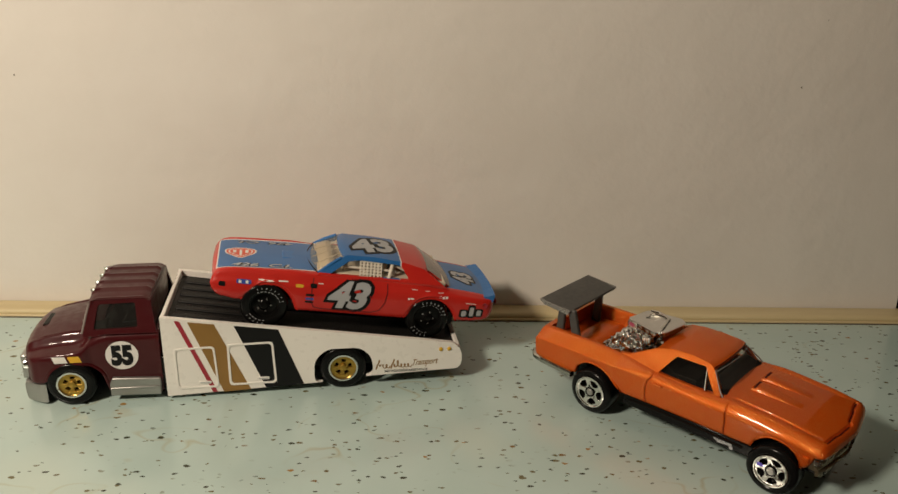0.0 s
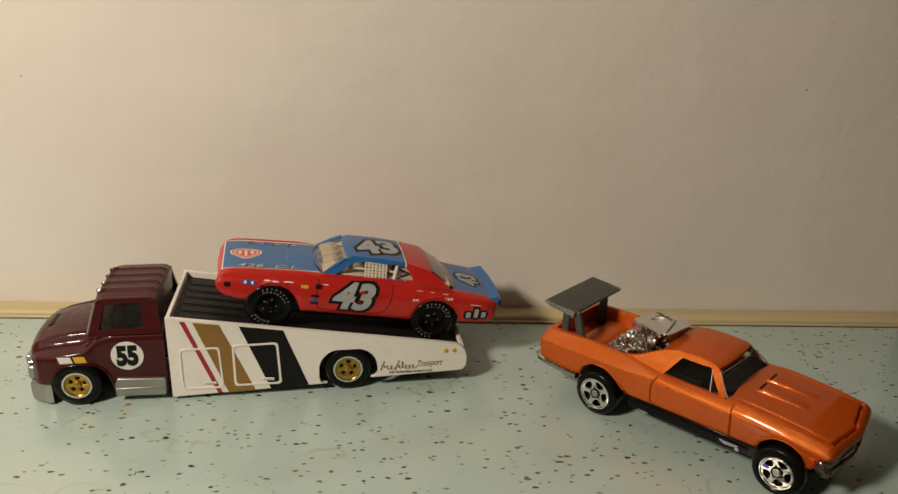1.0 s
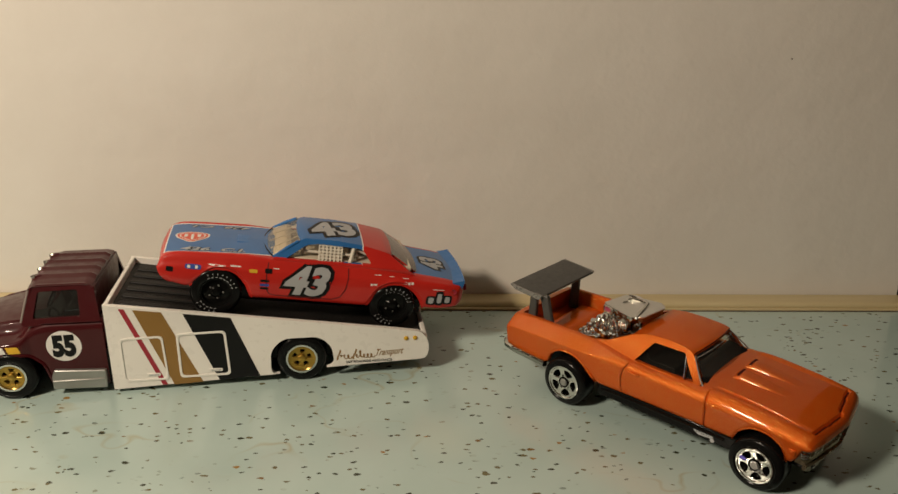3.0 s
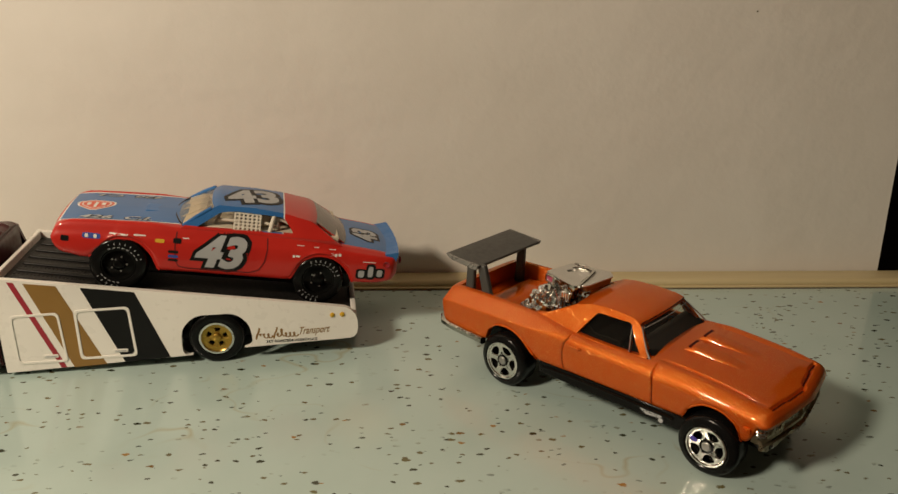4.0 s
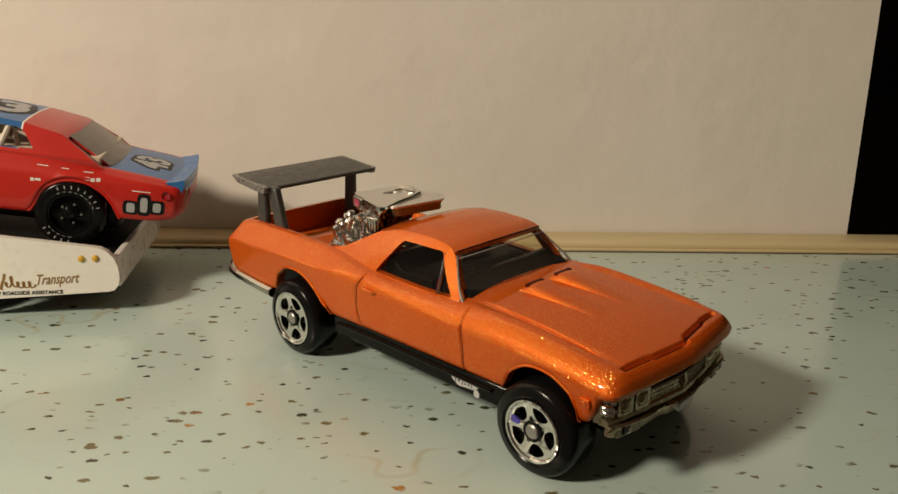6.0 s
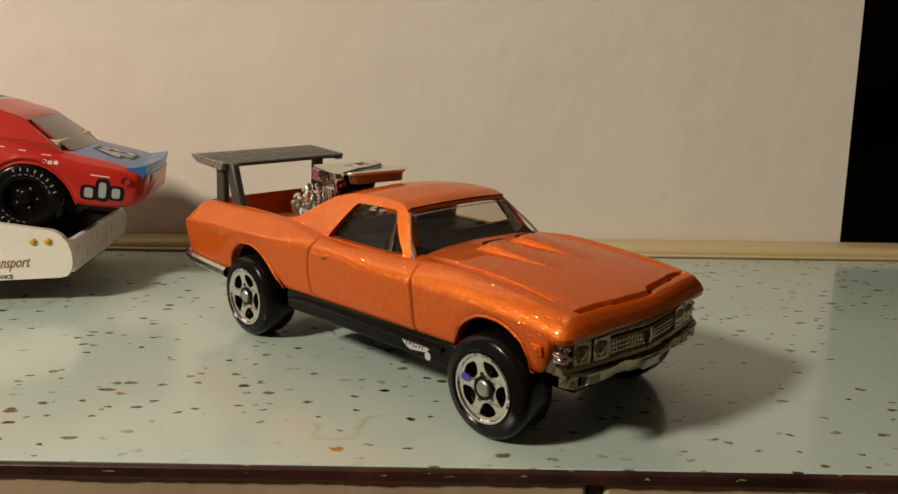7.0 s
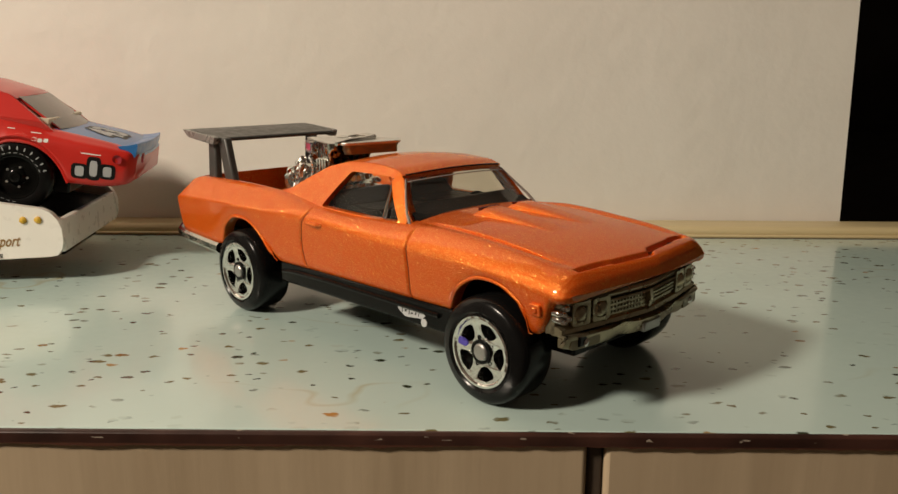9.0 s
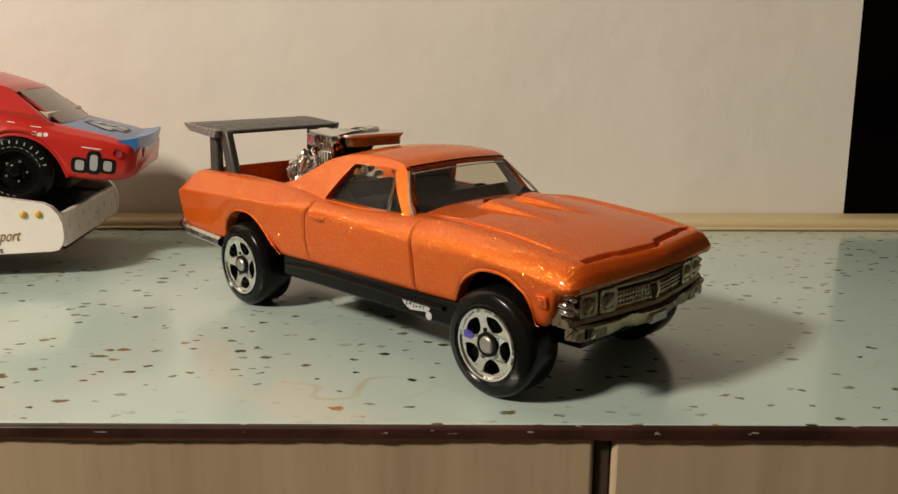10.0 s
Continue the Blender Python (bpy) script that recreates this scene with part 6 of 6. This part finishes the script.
for x in np.linspace(25.0, 1.6, 22):
    edge = float(np.interp(x, (1.6, 2.6, 9.0, 16.0, 24.0, 25.0), (18.1, 18.6, 19.7, 20.2, 20.1, 19.6)))
    w = r_side(edge)
    row = [(x + (0.9 * (1 - (y / w) ** 2) if x > 23.5 else -0.5 * (1 - (y / w) ** 2) if x < 3 else 0), y, edge + 0.45 * (1 - (y / w) ** 2)) for y in np.linspace(-w, w, 17)]
    grid.append(([roof.verts.new(p) for p in row], [roof.verts.new((a, b * 0.98, c - 0.6)) for a, b, c in row]))
for (a, la), (b, lb) in zip(grid, grid[1:]):
    for i in range(16):
        roof.faces.new((a[i], a[i + 1], b[i + 1], b[i]))
        roof.faces.new((la[i], lb[i], lb[i + 1], la[i + 1]))
for k in (0, -1):
    for i in range(16):
        roof.faces.new((grid[k][0][i], grid[k][0][i + 1], grid[k][1][i + 1], grid[k][1][i]))
r_roof = part("roof", roof, M_RED_ROOF, racer, "blue roof with red rear edge")
RR_TREE = tree_of(r_roof)
part("windscreen", screen((31.2, 10.8, 15.2), (24.9, 8.6, 19.7), 2.4, 0.8), M_MILKY, racer, "hazy cream windscreen")
part("rear_window", screen((-5.6, 9.2, 14.05), (1.6, 8.6, 18.4), -0.9, -0.5), M_HAZE, racer, "clear rear window")
arc = [(31.4 + 2.4 * (1 - (y / 10.8) ** 2), y, 15.35) for y in np.linspace(-10.8, 10.8, 15)]
part("screen_trim", tube(arc, 0.2, 8), M_BLACK, racer)
for s in (1, -1):
    part("rear_screen_trim", tube([(-5.4, s * 9.3, 14.0), (-2, s * 9.0, 16.0), (1.2, s * 8.5, 17.8)], 0.2, 8), M_RED_ROOF, racer, "red rear window edge")
    part("screen_pillar", tube([(31.4, s * 10.9, 15.2), (28.4, s * 9.9, 17.45), (25.6, s * 8.8, 19.3)], [0.45, 0.5, 0.42], 10), M_BLUE, racer, "blue windscreen pillar")
# bone-coloured cabin
part("cabin_tub", box(-4, 31.5, -10.4, 10.4, 13.2, 14.4 + 1.1), M_TAN, racer, "tan cabin tub", bevel=0.2)
part("dashboard", sheet(rounded([(26.6, 15.3), (26.8, 16.9), (28.4, 17.1), (31.0, 15.8), (31.0, 15.3)], 0.3), (), lambda u, v: (u, -9.6, v), lambda u, v: (u, 9.6, v)), M_TAN, racer, "tan dashboard")
part("seat", sheet(rounded([(13.0, 15.3), (12.2, 18.8), (13.6, 19.0), (14.6, 16.4), (18.4, 16.2), (18.4, 15.3)], 0.4), (), lambda u, v: (u, 1.5, v), lambda u, v: (u, 7.0, v)), M_TAN, racer, "tan racing seat", bevel=0.25)
cage = bmesh.new()
for s in (1, -1):
    add_tube(cage, [(24.6, s * 8.0, 15.3), (23.4, s * 7.8, 18.6), (21.5, s * 7.5, 19.3), (11.0, s * 7.6, 19.3), (10.0, s * 8.4, 15.3)], 0.42, 8)
    add_tube(cage, [(10.6, s * 8.0, 18.2), (3.0, s * 7.6, 15.3)], 0.4, 8)
    add_tube(cage, [(24.0, s * 8.6, 16.8), (10.4, s * 9.0, 16.9)], 0.36, 8)
add_tube(cage, [(11.0, -7.6, 19.2), (11.0, 7.6, 19.2)], 0.42, 8)
add_tube(cage, [(10.4, -8.2, 16.2), (10.8, 7.6, 19.0)], 0.38, 8)
add_tube(cage, [(23.6, -7.8, 18.6), (23.6, 7.8, 18.6)], 0.4, 8)
part("roll_cage", cage, M_BONE, racer, "bone-white roll cage")
for dy in (-5.0, 0.2, 5.2):
    part("screen_brace", tube([(32.6 - 0.019 * dy * dy, dy, 15.4), (25.0, dy * 0.8, 19.2)], 0.11, 8), M_TAN, racer, "bone-white screen brace")
part("steering_wheel", tube([(24.8 - 0.5 * math.sin(a), 4.4 + 1.8 * math.cos(a), 17.2 + 1.3 * math.sin(a)) for a in np.linspace(0, 2 * math.pi, 21)], 0.22, 8), M_BONE, racer)
cells = []
for i in range(6):
    for j in range(5):
        x, z = 14.85 + i * 0.98, 15.75 + j * 0.68
        cells.append(rounded([(x - 0.27, z - 0.2), (x - 0.27, z + 0.2), (x + 0.27, z + 0.2), (x + 0.27, z - 0.2)], 0.08, 2))
part("window_net", sheet([(14.3, 15.2), (14.3, 19.0), (20.4, 19.0), (20.4, 15.2)], cells, side_place(r_side, 0.35, 1), side_place(r_side, 0.7, 1)), M_BONE, racer, "white window net", bevel=0.0)
part("door_pillar", tube([(12.2, r_side(15.4) - 0.7, 15.4), (11.4, r_side(18.8) - 0.7, 18.8)], 0.5, 8), M_BONE, racer, "white pillar")
part("chassis", box(-8, 49, -10.5, 10.5, 3.0, 7.0), M_BLACK, racer, "black chassis", bevel=0.4)
for x in (0.0, 44.4):
    for s in (1, -1):
        wheel(racer, x, 5.35, s * 13.35, s, 6.25 if x > 20 else 6.0, 3.5, 5.6, "stock")
    part("axle", tube([(x, -10, 5.35), (x, 10, 5.35)], 0.5, 8), M_BLACK, racer)
    part("wheel_well", box(x - 6.4, x + 6.4, -8.4, 8.4, 5.0, 10.4), M_BLACK, racer)
sp = bmesh.new()
grid = []
for y in np.linspace(-11.6, 11.6, 21):
    e = 0.8 * (abs(y) / 11.6) ** 2
    grid.append([sp.verts.new((a + e, y, b)) for a, b in ((-16.2, 12.75), (-17.8, 13.1), (-19.3, 13.65), (-19.45, 13.4), (-19.4, 12.6), (-19.1, 11.2), (-17.5, 11.2))])
for a, b in zip(grid, grid[1:]):
    for i in range(7):
        sp.faces.new((a[i], a[(i + 1) % 7], b[(i + 1) % 7], b[i]))
sp.faces.new(grid[0])
sp.faces.new(grid[-1])
part("boot_spoiler", sp, M_BLUE, racer, "blue upturned boot spoiler", sharp=30)
part("rear_lamp", lathe([(0.9, -19.3), (0.8, -19.6), (0, -19.7)], 18, (0, 10.0, 11.2), "x"), P_RED, racer)


def r_print(bm, mat, name, label="", way=(0, -1, 0), lift=0.05, tree=None):
    return part(name, lay_on(bm, tree or R_TREE, way, lift), mat, racer, label)


def on_door(u0, v0):
    return lambda u, v: (u0 - u, 30, v0 + v)


for fat, mat, lift, name, label in ((0.13, P_BLACK, 0.04, "number_edge", "black number outline"), (0.045, P_SILVER, 0.08, "number", "grey number 43")):
    r_print(moved(letters("43", 6.9, fat, 0.28, 1.06), on_door(22.6, 10.3)), mat, name, label, lift=lift)
    r_print(moved(letters("43", 8.6, fat, 0.15, 1.0), lambda u, v: (16.6 - 0.95 * u + 0.31 * v, 0.4 - 0.31 * u - 0.95 * v, 40)), mat, name, label, (0, 0, -1), lift, RR_TREE)
    r_print(moved(letters("43", 5.6, fat, 0.1, 1.0), lambda u, v: (-11.4 + v, 1.0 - u, 40)), mat, name, label, (0, 0, -1), lift)
for fat, mat, lift, name in ((0.07, P_BLACK, 0.04, "lettering_edge"), (0.02, P_SILVER, 0.07, "lettering")):
    r_print(moved(letters("426  C.I.", 1.9, fat, 0.25, 1.7), lambda u, v: (46.0 - u, 8.3 - v, 40)), mat, name, "silver engine-size lettering", (0, 0, -1), lift)
    r_print(moved(letters("426  C.I.", 1.9, fat, 0.25, 1.7), lambda u, v: (45.0 + u, -8.0 + v, 40)), mat, name, "silver engine-size lettering", (0, 0, -1), lift)

def blob(cx, cy, ax, ay, n=24, power=2.6):
    out = []
    for i in range(n):
        a = 2 * math.pi * i / n
        c, s = math.cos(a), math.sin(a)
        out.append((cx + ax * math.copysign(abs(c) ** (2 / power), c), cy + ay * math.copysign(abs(s) ** (2 / power), s)))
    return out


top = lambda u, v: (u, v, 40)
def shield(grow):
    """A rounded triangle with its point towards the driver's side."""
    return rounded([(51.6 + grow * u, 0.2 + grow * v) for u, v in ((-4.3, -2.6), (-4.1, 0.4), (0.2, 4.6), (4.1, 0.4), (4.3, -2.6), (0.0, -3.6))], 1.6 * grow, 5)


for grow, mat, lift, label in ((1.0, P_WHITE, 0.03, "white badge edge"), (0.9, P_ORANGE, 0.05, "vermilion shield badge"), (0.76, P_WHITE, 0.07, "white badge field"), (0.68, P_ORANGE, 0.09, "vermilion badge field")):
    r_print(sheet(shield(grow), (), top), mat, "badge", label, (0, 0, -1), lift)
for du, dv, w, h in ((-1.6, -0.5, 0.42, 1.0), (0.0, 0.3, 0.34, 1.9), (1.6, -0.4, 0.42, 1.0)):
    r_print(sheet(rounded([(51.6 + du - w, 0.2 + dv - h), (51.6 + du - w, 0.2 + dv + h), (51.6 + du + w, 0.2 + dv + h), (51.6 + du + w, 0.2 + dv - h)], 0.2), (), top), P_WHITE, "badge_mark", "white plain mark", (0, 0, -1), 0.12)
side = lambda u, v: (u, 30, v)
for u, v, w, h in ((-10.0, 7.9, 1.15, 1.1), (-12.2, 8.6, 1.0, 1.7), (-14.4, 8.3, 1.1, 1.1)):
    r_print(sheet(blob(u, v, w * 1.18, h * 1.2, 20, 4), (), side), P_BLACK, "sponsor_edge", "black plain mark edge", lift=0.04)
    r_print(sheet(blob(u, v, w * 0.62, h * 0.8, 20, 4), (), side), P_SILVER, "sponsor_mark", "grey plain block mark", lift=0.08)
for u, v, w, h, mat in ((55.6, 10.6, 0.85, 0.65, P_BLACK), (50.2, 11.7, 1.9, 0.6, P_BLUE), (44.6, 12.6, 2.0, 0.16, P_WHITE), (40.2, 12.7, 1.3, 0.16, P_WHITE), (35.9, 11.9, 1.0, 0.42, P_YELLOW), (32.2, 12.2, 0.9, 0.6, P_BLACK), (32.9, 9.6, 1.1, 0.35, P_BLACK), (32.9, 8.5, 1.1, 0.35, P_BLUE), (32.9, 7.6, 1.1, 0.3, P_BLACK), (30.4, 12.9, 0.7, 0.12, P_WHITE), (6.2, 11.0, 0.3, 0.3, P_WHITE), (5.3, 11.1, 0.5, 0.22, P_WHITE), (-2.6, 12.2, 0.35, 0.3, P_WHITE), (-3.5, 12.1, 0.35, 0.3, P_WHITE), (-4.4, 12.2, 0.35, 0.3, P_WHITE), (4.8, 13.5, 0.9, 0.07, P_WHITE), (1.2, 13.4, 0.6, 0.07, P_WHITE), (-2.6, 13.2, 0.8, 0.07, P_WHITE), (-11.6, 11.0, 1.6, 0.1, P_WHITE)):
    r_print(sheet(blob(u, v, w, h, 16, 5), (), side), mat, "sponsor_mark", lift=0.05)
for u in (49.4, 51.2):
    r_print(sheet(blob(u, 11.7, 0.35, 0.4, 12, 4), (), side), P_WHITE, "sponsor_mark", lift=0.09)


def r_groove(points, way, tree=None):
    bm = bmesh.new()
    left, right = [], []
    n = len(points)
    for i, p in enumerate(points):
        d = Vector(points[min(i + 1, n - 1)]) - Vector(points[max(i - 1, 0)])
        s = d.cross(Vector(way)).normalized() * 0.15
        left.append(bm.verts.new(Vector(p) + s))
        right.append(bm.verts.new(Vector(p) - s))
    for i in range(n - 1):
        bm.faces.new((left[i], left[i + 1], right[i + 1], right[i]))
    return bm


M_RGAP = worn("red_shadow_line", (0.13, 0.006, 0.006), 0.5)
r_print(r_groove([(32.4, 30, 14.2), (32.6, 30, 11), (32.4, 30, 7.6), (31.6, 30, 6.2), (30, 30, 5.9), (22, 30, 5.9), (16, 30, 6.0), (13.9, 30, 6.8), (12.7, 30, 9.0), (12.3, 30, 12), (12.5, 30, 14.4)], (0, -1, 0)), M_RGAP, "shut_line", "dark door shut line", lift=0.04)
part("bonnet_scoop", sheet(rounded([(37.0, -2.6), (37.0, 2.6), (40.6, 2.9), (40.6, -2.9)], 0.5), (), lambda u, v: (u, v, 14.8), lambda u, v: (u, v, 15.42)), M_BLUE, racer, "low blue bonnet scoop", bevel=0.25)
part("fuel_cap", lathe([(0.75, 0.1), (0.7, -0.15), (0.45, -0.2), (0, -0.2)], 18, (-15.8, 13.0, 10.7), "y"), P_RED, racer, "dark red round filler cap")
part("parcel_shelf", sheet([(-5.0, -8.8), (-5.0, 8.8), (3.0, 8.2), (3.0, -8.2)], (), lambda u, v: (u, v, 13.85 + (u + 5) * 0.56), lambda u, v: (u, v, 13.4 + (u + 5) * 0.56)), M_TAN, racer, "tan parcel shelf")
